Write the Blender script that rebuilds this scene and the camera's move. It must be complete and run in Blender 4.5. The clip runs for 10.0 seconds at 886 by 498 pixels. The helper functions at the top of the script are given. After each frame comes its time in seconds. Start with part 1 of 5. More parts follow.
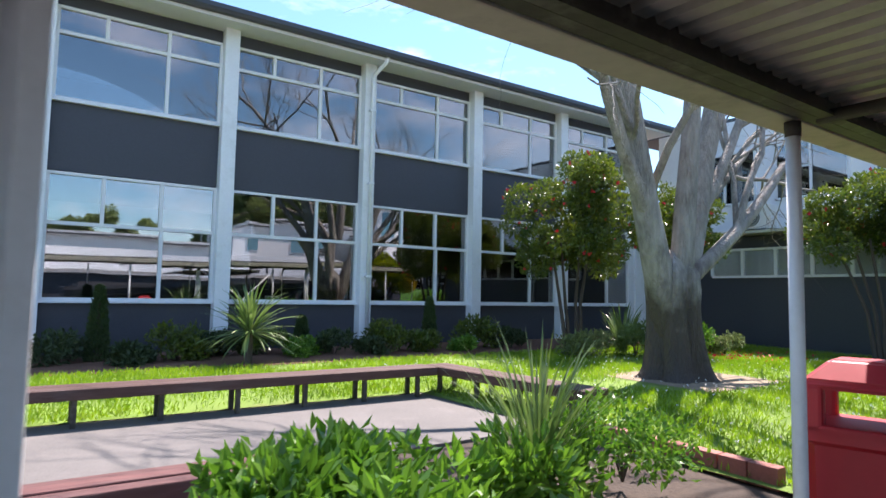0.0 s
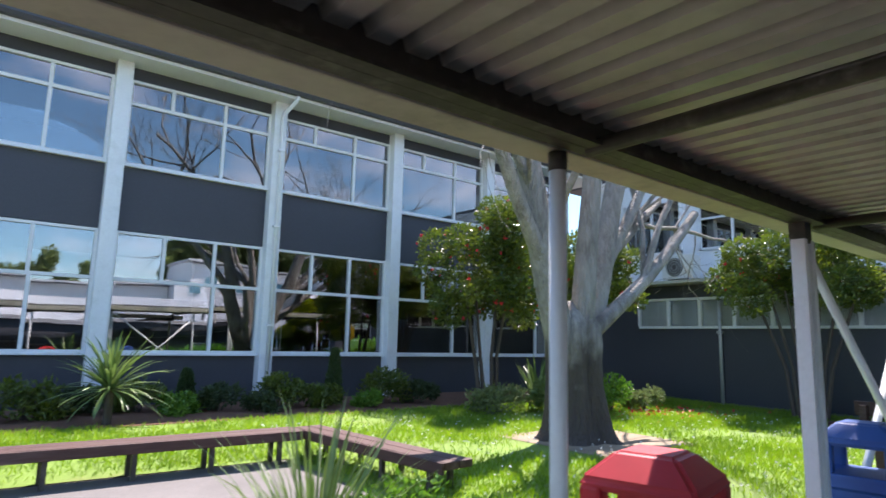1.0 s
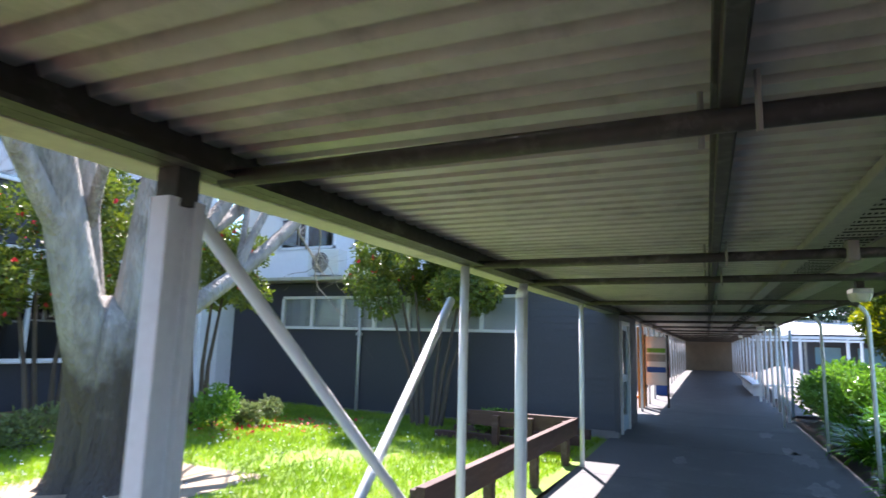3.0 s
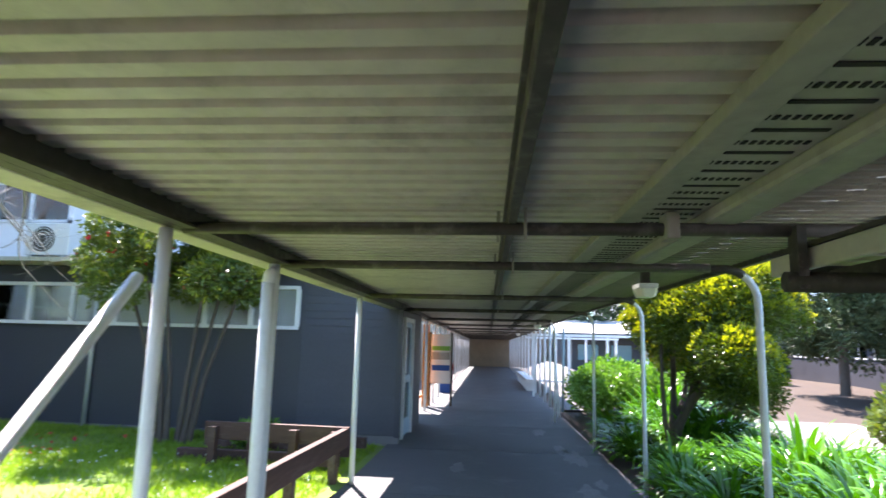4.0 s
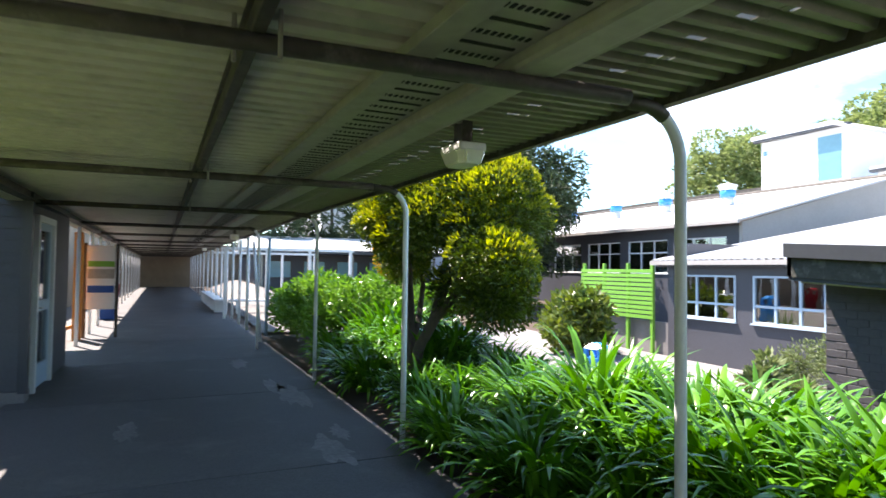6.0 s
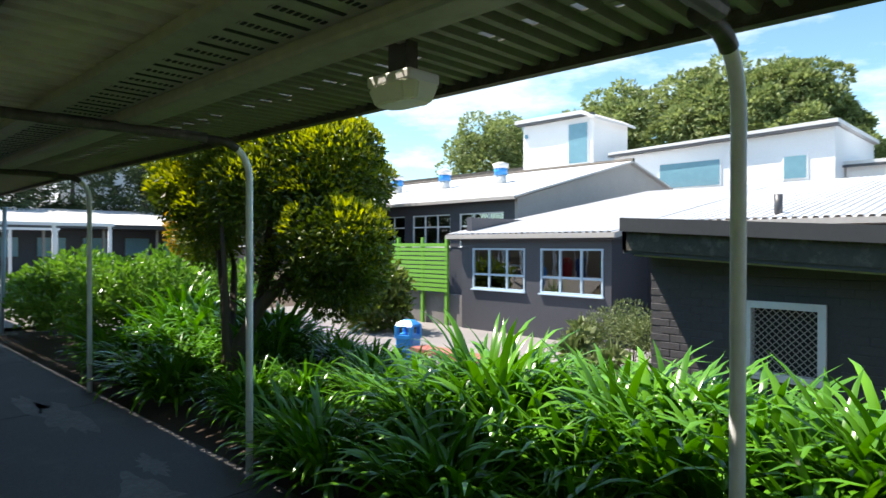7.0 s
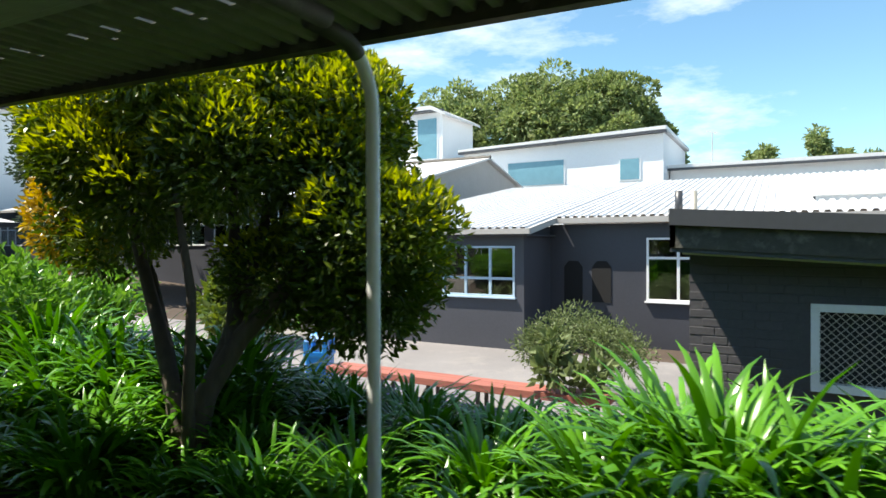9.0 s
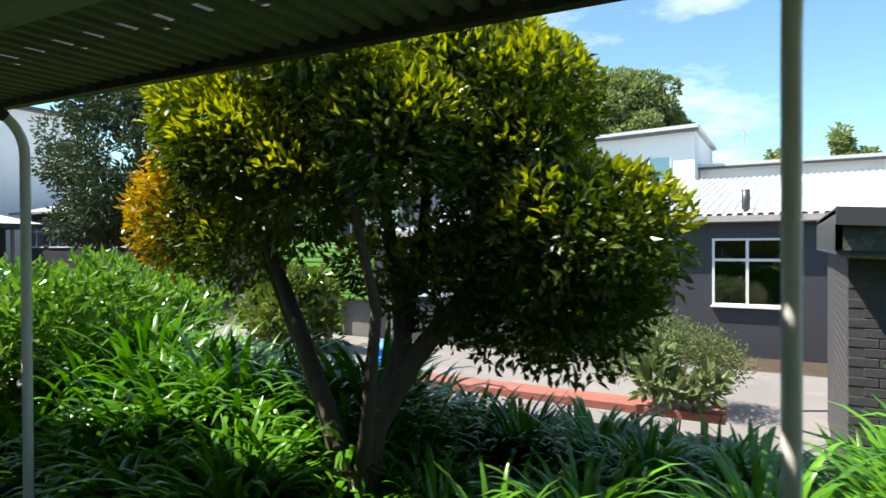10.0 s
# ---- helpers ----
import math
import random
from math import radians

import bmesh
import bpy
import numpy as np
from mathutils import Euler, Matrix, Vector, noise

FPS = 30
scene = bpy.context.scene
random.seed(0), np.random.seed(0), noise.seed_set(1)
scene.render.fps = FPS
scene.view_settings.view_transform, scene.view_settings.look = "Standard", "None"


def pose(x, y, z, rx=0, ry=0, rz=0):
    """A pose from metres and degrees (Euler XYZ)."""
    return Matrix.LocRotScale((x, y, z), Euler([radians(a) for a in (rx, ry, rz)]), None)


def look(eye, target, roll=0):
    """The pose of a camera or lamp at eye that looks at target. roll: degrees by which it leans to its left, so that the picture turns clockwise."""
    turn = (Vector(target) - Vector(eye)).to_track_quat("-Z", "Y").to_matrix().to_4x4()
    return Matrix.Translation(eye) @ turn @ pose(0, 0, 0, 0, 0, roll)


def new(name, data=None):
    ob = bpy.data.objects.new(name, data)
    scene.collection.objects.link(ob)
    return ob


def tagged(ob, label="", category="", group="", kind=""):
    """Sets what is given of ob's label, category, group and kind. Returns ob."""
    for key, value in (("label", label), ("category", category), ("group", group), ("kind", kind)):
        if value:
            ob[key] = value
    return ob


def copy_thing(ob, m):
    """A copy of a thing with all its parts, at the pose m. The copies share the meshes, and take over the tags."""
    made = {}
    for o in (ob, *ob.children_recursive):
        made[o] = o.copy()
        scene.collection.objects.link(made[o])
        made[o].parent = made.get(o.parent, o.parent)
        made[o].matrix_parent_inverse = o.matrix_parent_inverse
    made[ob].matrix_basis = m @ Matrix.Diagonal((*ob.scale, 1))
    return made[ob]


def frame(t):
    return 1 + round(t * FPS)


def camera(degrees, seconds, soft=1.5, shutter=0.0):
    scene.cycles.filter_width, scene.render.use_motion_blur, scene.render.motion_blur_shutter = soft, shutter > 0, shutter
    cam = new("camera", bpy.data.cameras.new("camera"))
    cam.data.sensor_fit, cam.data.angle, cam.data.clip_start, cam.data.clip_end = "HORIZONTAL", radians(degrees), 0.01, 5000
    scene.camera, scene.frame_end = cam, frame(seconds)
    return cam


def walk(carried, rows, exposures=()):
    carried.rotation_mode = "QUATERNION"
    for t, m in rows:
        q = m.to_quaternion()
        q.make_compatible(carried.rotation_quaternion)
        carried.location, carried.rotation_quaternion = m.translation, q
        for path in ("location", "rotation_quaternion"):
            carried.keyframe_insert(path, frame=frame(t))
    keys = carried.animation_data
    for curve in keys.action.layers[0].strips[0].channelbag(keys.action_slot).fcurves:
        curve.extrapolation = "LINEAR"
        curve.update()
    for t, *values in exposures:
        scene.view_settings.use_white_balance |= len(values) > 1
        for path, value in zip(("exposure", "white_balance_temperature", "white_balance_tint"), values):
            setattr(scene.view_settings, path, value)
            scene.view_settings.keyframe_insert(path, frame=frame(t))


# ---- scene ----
cam = camera(72.2, 10.0, shutter=0.22)
PATH = [
    (0, (0.005, 0.118, 1.281), (1.122, 1.771, 1.428), 1.1),
    (0.5, (0.584, 0.15, 1.278), (1.699, 1.79, 1.537), 1.1),
    (1, (1.219, 0.024, 1.401), (2.425, 1.591, 1.699), 1.4),
    (1.5, (1.775, 0.019, 1.501), (3.161, 1.429, 1.805), 1.6),
    (2, (2.418, -0.019, 1.563), (3.958, 1.219, 1.873), 1.5),
    (2.5, (3.023, -0.051, 1.56), (4.685, 1.019, 1.869), 1.6),
    (2.7, (3.288, -0.066, 1.582), (5.0, 0.922, 1.889), 1.6),
    (4, (4.973, 0.025, 1.634), (6.936, 0.246, 1.948), 1.5),
    (4.5, (5.513, 0.044, 1.614), (7.48, -0.131, 1.932), 1.4),
    (5, (6.105, 0.123, 1.604), (8.051, -0.266, 1.859), 1.3),
    (5.2, (6.341, 0.136, 1.626), (8.28, -0.307, 1.835), 1.3),
    (6.3, (7.619, 0.305, 1.497), (9.367, -0.666, 1.532), 0.4),
    (6.5, (7.837, 0.349, 1.503), (9.495, -0.769, 1.519), 0.2),
    (7, (8.457, 0.402, 1.542), (9.89, -0.993, 1.532), 0.1),
    (7.5, (9.042, 0.442, 1.559), (10.266, -1.139, 1.546), -0.0),
    (8, (9.706, 0.403, 1.563), (10.773, -1.289, 1.55), -0.3),
    (8.5, (10.342, 0.324, 1.561), (11.337, -1.411, 1.546), -0.3),
    (9, (11.016, 0.229, 1.547), (11.987, -1.519, 1.528), -0.2),
    (9.5, (11.68, 0.209, 1.562), (12.657, -1.537, 1.539), 0.0),
    (10, (12.252, 0.238, 1.565), (13.243, -1.499, 1.549), -0.3),
]
EXPOSURES = [(0.0, 1.35, 6500, 24), (2.5, 1.85, 6200, 26), (4.5, 2.5, 6500, 25), (5.0, 2.5, 6550, 24), (6.5, 1.45, 6950, 18), (8.0, 1.0, 6950, 10), (10.0, 1.12, 7050, 10)]
walk(cam, [(t, look(eye, target, roll)) for t, eye, target, roll in PATH], EXPOSURES)

# ---- light ----
SUN = Vector((0.77, 0.39, 1.42)).normalized()
world = bpy.data.worlds.new("sky")
scene.world = world
world.use_nodes = True
wn = world.node_tree
sky = wn.nodes.new("ShaderNodeTexSky")
sky.sky_type, sky.sun_disc = "NISHITA", False
sky.sun_elevation, sky.sun_rotation = math.asin(SUN.z), math.atan2(SUN.x, SUN.y)
sky.air_density, sky.dust_density, sky.ozone_density = 1.0, 0.35, 1.6
# thin scattered cloud over the sky
gen, cmap, cn, cr, cm = (wn.nodes.new(k) for k in ("ShaderNodeTexCoord", "ShaderNodeMapping", "ShaderNodeTexNoise", "ShaderNodeMapRange", "ShaderNodeMix"))
cmap.inputs["Scale"].default_value = (1.0, 1.0, 3.2)
cn.inputs["Scale"].default_value, cn.inputs["Detail"].default_value, cn.inputs["Roughness"].default_value = 2.6, 8.0, 0.62
cr.inputs["From Min"].default_value, cr.inputs["From Max"].default_value, cr.inputs["To Max"].default_value = 0.53, 0.74, 0.55
cm.data_type, cm.inputs["B"].default_value = "RGBA", (9.0, 9.2, 9.5, 1)
wn.links.new(gen.outputs["Generated"], cmap.inputs["Vector"]); wn.links.new(cmap.outputs[0], cn.inputs["Vector"])
wn.links.new(cn.outputs["Fac"], cr.inputs["Value"]); wn.links.new(cr.outputs[0], cm.inputs["Factor"])
hue = wn.nodes.new("ShaderNodeMix")
hue.data_type, hue.blend_type, hue.inputs["Factor"].default_value, hue.inputs["B"].default_value = "RGBA", "MULTIPLY", 1.0, (0.74, 1.0, 1.03, 1)
wn.links.new(sky.outputs["Color"], hue.inputs["A"]); wn.links.new(hue.outputs["Result"], cm.inputs["A"]); wn.links.new(cm.outputs["Result"], wn.nodes["Background"].inputs["Color"])
wn.nodes["Background"].inputs["Strength"].default_value = 0.115
sun = new("sun", bpy.data.lights.new("sun", "SUN"))
sun.data.energy, sun.data.angle, sun.data.color = 5.0, radians(0.55), (1.0, 0.95, 0.86)
sun.matrix_world = look(SUN * 30, (0, 0, 0))


# ---- materials ----
def mat(name, col, rough=0.6, var=0.12, fine=40.0, coarse=1.2, bump=0.15, metal=0.0, stain=None, stain_amount=0.0, spec=0.5, stretch=(1, 1, 1), island=0.0):
    """A surface with grain, large patches and optional stains of their own shape."""
    m = bpy.data.materials.new(name)
    m.use_nodes = True
    t, b = m.node_tree, m.node_tree.nodes["Principled BSDF"]
    N, L = t.nodes.new, t.links.new
    co, mp, inf = N("ShaderNodeTexCoord"), N("ShaderNodeMapping"), N("ShaderNodeObjectInfo")
    add = N("ShaderNodeVectorMath")
    L(co.outputs["Object"], add.inputs[0])
    k = N("ShaderNodeVectorMath"); k.operation = "SCALE"; k.inputs[0].default_value = (13.0, 7.0, 5.0)
    L(inf.outputs["Random"], k.inputs["Scale"]); L(k.outputs[0], add.inputs[1])
    mp.inputs["Scale"].default_value = stretch
    L(add.outputs[0], mp.inputs["Vector"])
    n1, n2 = N("ShaderNodeTexNoise"), N("ShaderNodeTexNoise")
    n1.inputs["Scale"].default_value, n1.inputs["Detail"].default_value = fine, 6.0
    n2.inputs["Scale"].default_value, n2.inputs["Detail"].default_value = coarse, 5.0
    L(mp.outputs[0], n1.inputs["Vector"]); L(mp.outputs[0], n2.inputs["Vector"])
    s = N("ShaderNodeMath"); s.operation = "ADD"
    L(n1.outputs["Fac"], s.inputs[0]); L(n2.outputs["Fac"], s.inputs[1])
    r = N("ShaderNodeMapRange")
    r.inputs["From Min"].default_value, r.inputs["From Max"].default_value = 0.6, 1.4
    r.inputs["To Min"].default_value, r.inputs["To Max"].default_value = 1 - var, 1 + var
    L(s.outputs[0], r.inputs["Value"])
    out = r.outputs[0]
    if island:
        g, gr, gm = N("ShaderNodeNewGeometry"), N("ShaderNodeMapRange"), N("ShaderNodeMath")
        gr.inputs["To Min"].default_value, gr.inputs["To Max"].default_value = 1 - island, 1 + island
        L(g.outputs["Random Per Island"], gr.inputs["Value"])
        gm.operation = "MULTIPLY"; L(out, gm.inputs[0]); L(gr.outputs[0], gm.inputs[1]); out = gm.outputs[0]
    mul = N("ShaderNodeVectorMath"); mul.operation = "SCALE"; mul.inputs[0].default_value = col
    L(out, mul.inputs["Scale"])
    colour = mul.outputs[0]
    if stain is not None:
        n3, cr, mx = N("ShaderNodeTexNoise"), N("ShaderNodeMapRange"), N("ShaderNodeMix")
        n3.inputs["Scale"].default_value, n3.inputs["Detail"].default_value, n3.inputs["Roughness"].default_value = coarse * 2.3, 8.0, 0.7
        L(mp.outputs[0], n3.inputs["Vector"])
        cr.inputs["From Min"].default_value, cr.inputs["From Max"].default_value = 0.52, 0.7
        cr.inputs["To Max"].default_value = stain_amount
        L(n3.outputs["Fac"], cr.inputs["Value"]); L(cr.outputs[0], mx.inputs["Factor"])
        mx.data_type = "RGBA"; L(colour, mx.inputs["A"]); mx.inputs["B"].default_value = (*stain, 1)
        colour = mx.outputs["Result"]
    L(colour, b.inputs["Base Color"])
    rr = N("ShaderNodeMapRange")
    rr.inputs["To Min"].default_value, rr.inputs["To Max"].default_value = max(rough - 0.12, 0.03), min(rough + 0.12, 1)
    L(n2.outputs["Fac"], rr.inputs["Value"]); L(rr.outputs[0], b.inputs["Roughness"])
    b.inputs["Metallic"].default_value, b.inputs["Specular IOR Level"].default_value = metal, spec
    if bump:
        bp = N("ShaderNodeBump"); bp.inputs["Strength"].default_value, bp.inputs["Distance"].default_value = bump, 0.01
        L(s.outputs[0], bp.inputs["Height"]); L(bp.outputs[0], b.inputs["Normal"])
    return m


def leaf_mat(name, a, b2, rough=0.4, trans=0.35, spec=0.5):
    """Foliage: each leaf its own shade between two greens, light passing through."""
    m = bpy.data.materials.new(name)
    m.use_nodes = True
    t, b = m.node_tree, m.node_tree.nodes["Principled BSDF"]
    N, L = t.nodes.new, t.links.new
    g, co, n, mx, s = N("ShaderNodeNewGeometry"), N("ShaderNodeTexCoord"), N("ShaderNodeTexNoise"), N("ShaderNodeMix"), N("ShaderNodeMath")
    n.inputs["Scale"].default_value = 1.6
    L(co.outputs["Object"], n.inputs["Vector"])
    s.operation = "MULTIPLY_ADD"; L(g.outputs["Random Per Island"], s.inputs[0]); s.inputs[1].default_value = 0.55
    w = N("ShaderNodeMapRange"); w.inputs["From Min"].default_value, w.inputs["From Max"].default_value, w.inputs["To Max"].default_value = 0.35, 0.65, 0.45
    L(n.outputs["Fac"], w.inputs["Value"]); L(w.outputs[0], s.inputs[2])
    mx.data_type = "RGBA"; L(s.outputs[0], mx.inputs["Factor"])
    mx.inputs["A"].default_value, mx.inputs["B"].default_value = (*a, 1), (*b2, 1)
    L(mx.outputs["Result"], b.inputs["Base Color"])
    b.inputs["Roughness"].default_value, b.inputs["Specular IOR Level"].default_value = rough, spec
    tr, ms = N("ShaderNodeBsdfTranslucent"), N("ShaderNodeMixShader")
    ms.inputs["Fac"].default_value = trans
    hs = N("ShaderNodeHueSaturation"); hs.inputs["Value"].default_value = 1.5; hs.inputs["Saturation"].default_value = 1.1
    L(mx.outputs["Result"], hs.inputs["Color"]); L(hs.outputs[0], tr.inputs["Color"])
    L(b.outputs[0], ms.inputs[1]); L(tr.outputs[0], ms.inputs[2]); L(ms.outputs[0], t.nodes["Material Output"].inputs["Surface"])
    return m


def glass_mat(name, tint=(0.75, 0.8, 0.82), ior=1.6, rough=0.0):
    """A window pane: mirror by Fresnel, clear otherwise."""
    m = bpy.data.materials.new(name)
    m.use_nodes = True
    t = m.node_tree
    N, L = t.nodes.new, t.links.new
    f, gl, tr, ms = N("ShaderNodeFresnel"), N("ShaderNodeBsdfGlossy"), N("ShaderNodeBsdfTransparent"), N("ShaderNodeMixShader")
    f.inputs["IOR"].default_value, gl.inputs["Roughness"].default_value, tr.inputs["Color"].default_value = ior, rough, (*tint, 1)
    n, bp = N("ShaderNodeTexNoise"), N("ShaderNodeBump")
    n.inputs["Scale"].default_value = 1.3; bp.inputs["Strength"].default_value, bp.inputs["Distance"].default_value = 0.06, 0.02
    L(n.outputs["Fac"], bp.inputs["Height"]); L(bp.outputs[0], gl.inputs["Normal"])
    L(f.outputs[0], ms.inputs["Fac"]); L(tr.outputs[0], ms.inputs[1]); L(gl.outputs[0], ms.inputs[2])
    L(ms.outputs[0], t.nodes["Material Output"].inputs["Surface"])
    return m


M = {}
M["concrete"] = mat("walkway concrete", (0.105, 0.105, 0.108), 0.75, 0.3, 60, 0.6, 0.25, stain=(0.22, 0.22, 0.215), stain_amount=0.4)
M["lime_stain"] = mat("pale lime bloom", (0.19, 0.19, 0.187), 0.8, 0.35, 30, 3.0, 0.2, stain=(0.13, 0.13, 0.13), stain_amount=0.9)
M["paving"] = mat("patio paving", (0.145, 0.135, 0.125), 0.85, 0.3, 70, 1.0, 0.3, stain=(0.2, 0.18, 0.17), stain_amount=0.5)
M["soil"] = mat("soil", (0.06, 0.042, 0.03), 0.95, 0.4, 30, 2.0, 0.8)
M["bark_mulch"] = mat("bark mulch", (0.16, 0.075, 0.045), 0.95, 0.4, 45, 3.0, 0.9)
M["lawn"] = mat("lawn soil and turf", (0.15, 0.24, 0.035), 0.95, 0.35, 50, 0.9, 0.8, stain=(0.25, 0.2, 0.1), stain_amount=0.35)
M["asphalt"] = mat("courtyard paving", (0.2, 0.19, 0.19), 0.9, 0.2, 60, 0.6, 0.3, stain=(0.32, 0.3, 0.27), stain_amount=0.4)
M["white"] = mat("white paint", (0.82, 0.84, 0.85), 0.42, 0.05, 30, 1.5, 0.08, stain=(0.45, 0.46, 0.44), stain_amount=0.25)
M["window_white"] = mat("white joinery paint", (0.78, 0.79, 0.79), 0.4, 0.05, 30, 1.5, 0.05)
M["pale_blue"] = mat("pale blue joinery paint", (0.42, 0.55, 0.66), 0.45, 0.06, 30, 1.5, 0.05)
M["panel"] = mat("charcoal cladding", (0.05, 0.053, 0.066), 0.5, 0.12, 25, 0.8, 0.06)
M["boards"] = mat("charcoal weatherboard", (0.06, 0.063, 0.077), 0.55, 0.15, 30, 1.0, 0.1)
M["brick_grey"] = mat("charcoal painted brick", (0.07, 0.068, 0.075), 0.6, 0.18, 30, 2.0, 0.25)
M["steel_dark"] = mat("dark stained steel", (0.06, 0.054, 0.045), 0.6, 0.4, 20, 3.0, 0.25, 0.2, stain=(0.25, 0.24, 0.2), stain_amount=0.5)
M["roof_under"] = mat("roof sheet underside", (0.49, 0.475, 0.39), 0.45, 0.18, 12, 0.9, 0.1, 0.0, stain=(0.15, 0.15, 0.11), stain_amount=0.5)
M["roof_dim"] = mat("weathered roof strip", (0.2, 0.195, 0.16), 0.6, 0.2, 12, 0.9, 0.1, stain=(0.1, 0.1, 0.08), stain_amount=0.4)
M["tray"] = mat("galvanised tray", (0.33, 0.32, 0.28), 0.55, 0.2, 15, 1.0, 0.1, 0.15, stain=(0.15, 0.14, 0.11), stain_amount=0.4)
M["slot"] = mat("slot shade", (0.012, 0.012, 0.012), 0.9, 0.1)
M["cream"] = mat("cream fascia paint", (0.5, 0.48, 0.38), 0.55, 0.12, 20, 1.0, 0.1, stain=(0.14, 0.13, 0.1), stain_amount=0.5)
M["gutter"] = mat("charcoal gutter", (0.055, 0.058, 0.065), 0.4, 0.1, 20, 1.0, 0.05)
M["galv"] = mat("galvanised pipe", (0.55, 0.57, 0.58), 0.42, 0.1, 20, 2.0, 0.05, 0.4, stain=(0.3, 0.25, 0.2), stain_amount=0.2)
M["roof_white"] = mat("pale roofing iron", (0.62, 0.62, 0.62), 0.45, 0.08, 10, 0.5, 0.05, 0.1)
M["white_wall"] = mat("white plaster", (0.8, 0.81, 0.82), 0.7, 0.04, 10, 0.4, 0.05)
M["wood"] = mat("weathered bench timber", (0.075, 0.036, 0.028), 0.7, 0.35, 30, 3.0, 0.4, stretch=(0.15, 1, 1), stain=(0.25, 0.2, 0.18), stain_amount=0.3)
M["wood_red"] = mat("red stained timber", (0.32, 0.11, 0.08), 0.7, 0.25, 30, 3.0, 0.3, stretch=(0.15, 1, 1))
M["wood_dark_red"] = mat("dark red stained sleepers", (0.13, 0.055, 0.05), 0.75, 0.35, 26, 3.0, 0.5, stretch=(0.12, 1, 1), stain=(0.2, 0.15, 0.14), stain_amount=0.4)
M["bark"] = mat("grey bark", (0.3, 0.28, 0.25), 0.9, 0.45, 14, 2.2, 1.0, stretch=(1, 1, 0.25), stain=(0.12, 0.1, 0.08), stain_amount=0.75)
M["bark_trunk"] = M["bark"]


def shade_low_bark(m):
    """Bark with the bole's shade painted in: dark brown low, grey on the limbs."""
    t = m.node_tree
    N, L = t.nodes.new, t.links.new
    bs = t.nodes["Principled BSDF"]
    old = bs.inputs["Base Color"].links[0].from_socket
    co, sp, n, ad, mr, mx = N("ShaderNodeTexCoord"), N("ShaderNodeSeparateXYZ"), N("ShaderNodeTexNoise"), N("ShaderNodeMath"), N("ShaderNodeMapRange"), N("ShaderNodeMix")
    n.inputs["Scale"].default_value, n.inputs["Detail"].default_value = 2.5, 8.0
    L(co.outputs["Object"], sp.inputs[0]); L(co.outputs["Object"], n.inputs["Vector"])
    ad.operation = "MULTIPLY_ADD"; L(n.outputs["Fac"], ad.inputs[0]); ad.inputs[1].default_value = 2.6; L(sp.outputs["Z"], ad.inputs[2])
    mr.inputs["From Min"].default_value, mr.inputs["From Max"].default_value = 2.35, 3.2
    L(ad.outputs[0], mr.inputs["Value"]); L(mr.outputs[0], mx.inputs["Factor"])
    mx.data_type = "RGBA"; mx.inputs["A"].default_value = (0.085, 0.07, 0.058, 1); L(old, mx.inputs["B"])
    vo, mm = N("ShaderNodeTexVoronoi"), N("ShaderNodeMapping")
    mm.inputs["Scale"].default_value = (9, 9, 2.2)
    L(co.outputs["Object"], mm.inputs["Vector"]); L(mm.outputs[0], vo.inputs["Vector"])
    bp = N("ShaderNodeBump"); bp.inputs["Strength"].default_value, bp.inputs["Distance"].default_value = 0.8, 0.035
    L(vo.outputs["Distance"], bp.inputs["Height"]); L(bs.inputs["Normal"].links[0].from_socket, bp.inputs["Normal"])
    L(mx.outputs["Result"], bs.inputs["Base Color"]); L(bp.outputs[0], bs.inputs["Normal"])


shade_low_bark(M["bark"])
M["bark_dark"] = mat("dark bark", (0.09, 0.07, 0.055), 0.9, 0.3, 25, 3.0, 0.8, stretch=(1, 1, 0.3))
M["red"] = mat("red plastic", (0.42, 0.012, 0.018), 0.48, 0.08, 20, 2.0, 0.03, stain=(0.3, 0.05, 0.05), stain_amount=0.2)
M["blue"] = mat("blue plastic", (0.012, 0.075, 0.3), 0.5, 0.08, 20, 2.0, 0.03)
M["blue_light"] = mat("bright blue plastic", (0.03, 0.3, 0.75), 0.35, 0.08, 20, 2.0, 0.03)
# near-black and dark grey put the dimness of insides into the colour
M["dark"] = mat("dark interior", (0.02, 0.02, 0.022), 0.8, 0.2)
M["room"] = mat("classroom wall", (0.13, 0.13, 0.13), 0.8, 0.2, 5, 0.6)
M["blind"] = mat("pale blind", (0.62, 0.62, 0.6), 0.8, 0.05, 40, 1.0)
M["green"] = mat("lime green paint", (0.17, 0.42, 0.05), 0.5, 0.1, 20, 1.5, 0.1)
M["brick_tan"] = mat("tan brick", (0.3, 0.24, 0.17), 0.8, 0.2, 30, 2.0, 0.3)
M["ac_white"] = mat("appliance white", (0.72, 0.72, 0.7), 0.45, 0.04, 20, 1.0, 0.02)
M["orange"] = mat("orange paint", (0.75, 0.25, 0.03), 0.5, 0.08)
M["mesh_metal"] = mat("security mesh", (0.5, 0.45, 0.42), 0.5, 0.1, 20, 2.0, 0.05, 0.3)
M["lamp"] = mat("lamp diffuser", (0.8, 0.8, 0.7), 0.35, 0.06, 20, 2.0, 0.02)
M["stone"] = mat("tan gable cladding", (0.42, 0.4, 0.38), 0.8, 0.08, 10, 1.0, 0.1)
M["glass"] = glass_mat("window glass", (0.78, 0.82, 0.84), 3.4)
M["glass_plain"] = glass_mat("plain glass", (0.85, 0.87, 0.88), 1.5)
M["young_leaf"] = leaf_mat("orange young leaves", (0.28, 0.2, 0.015), (0.5, 0.32, 0.02), 0.4, 0.35)
M["petal_white"] = mat("white petals", (0.8, 0.8, 0.78), 0.7, 0.05)
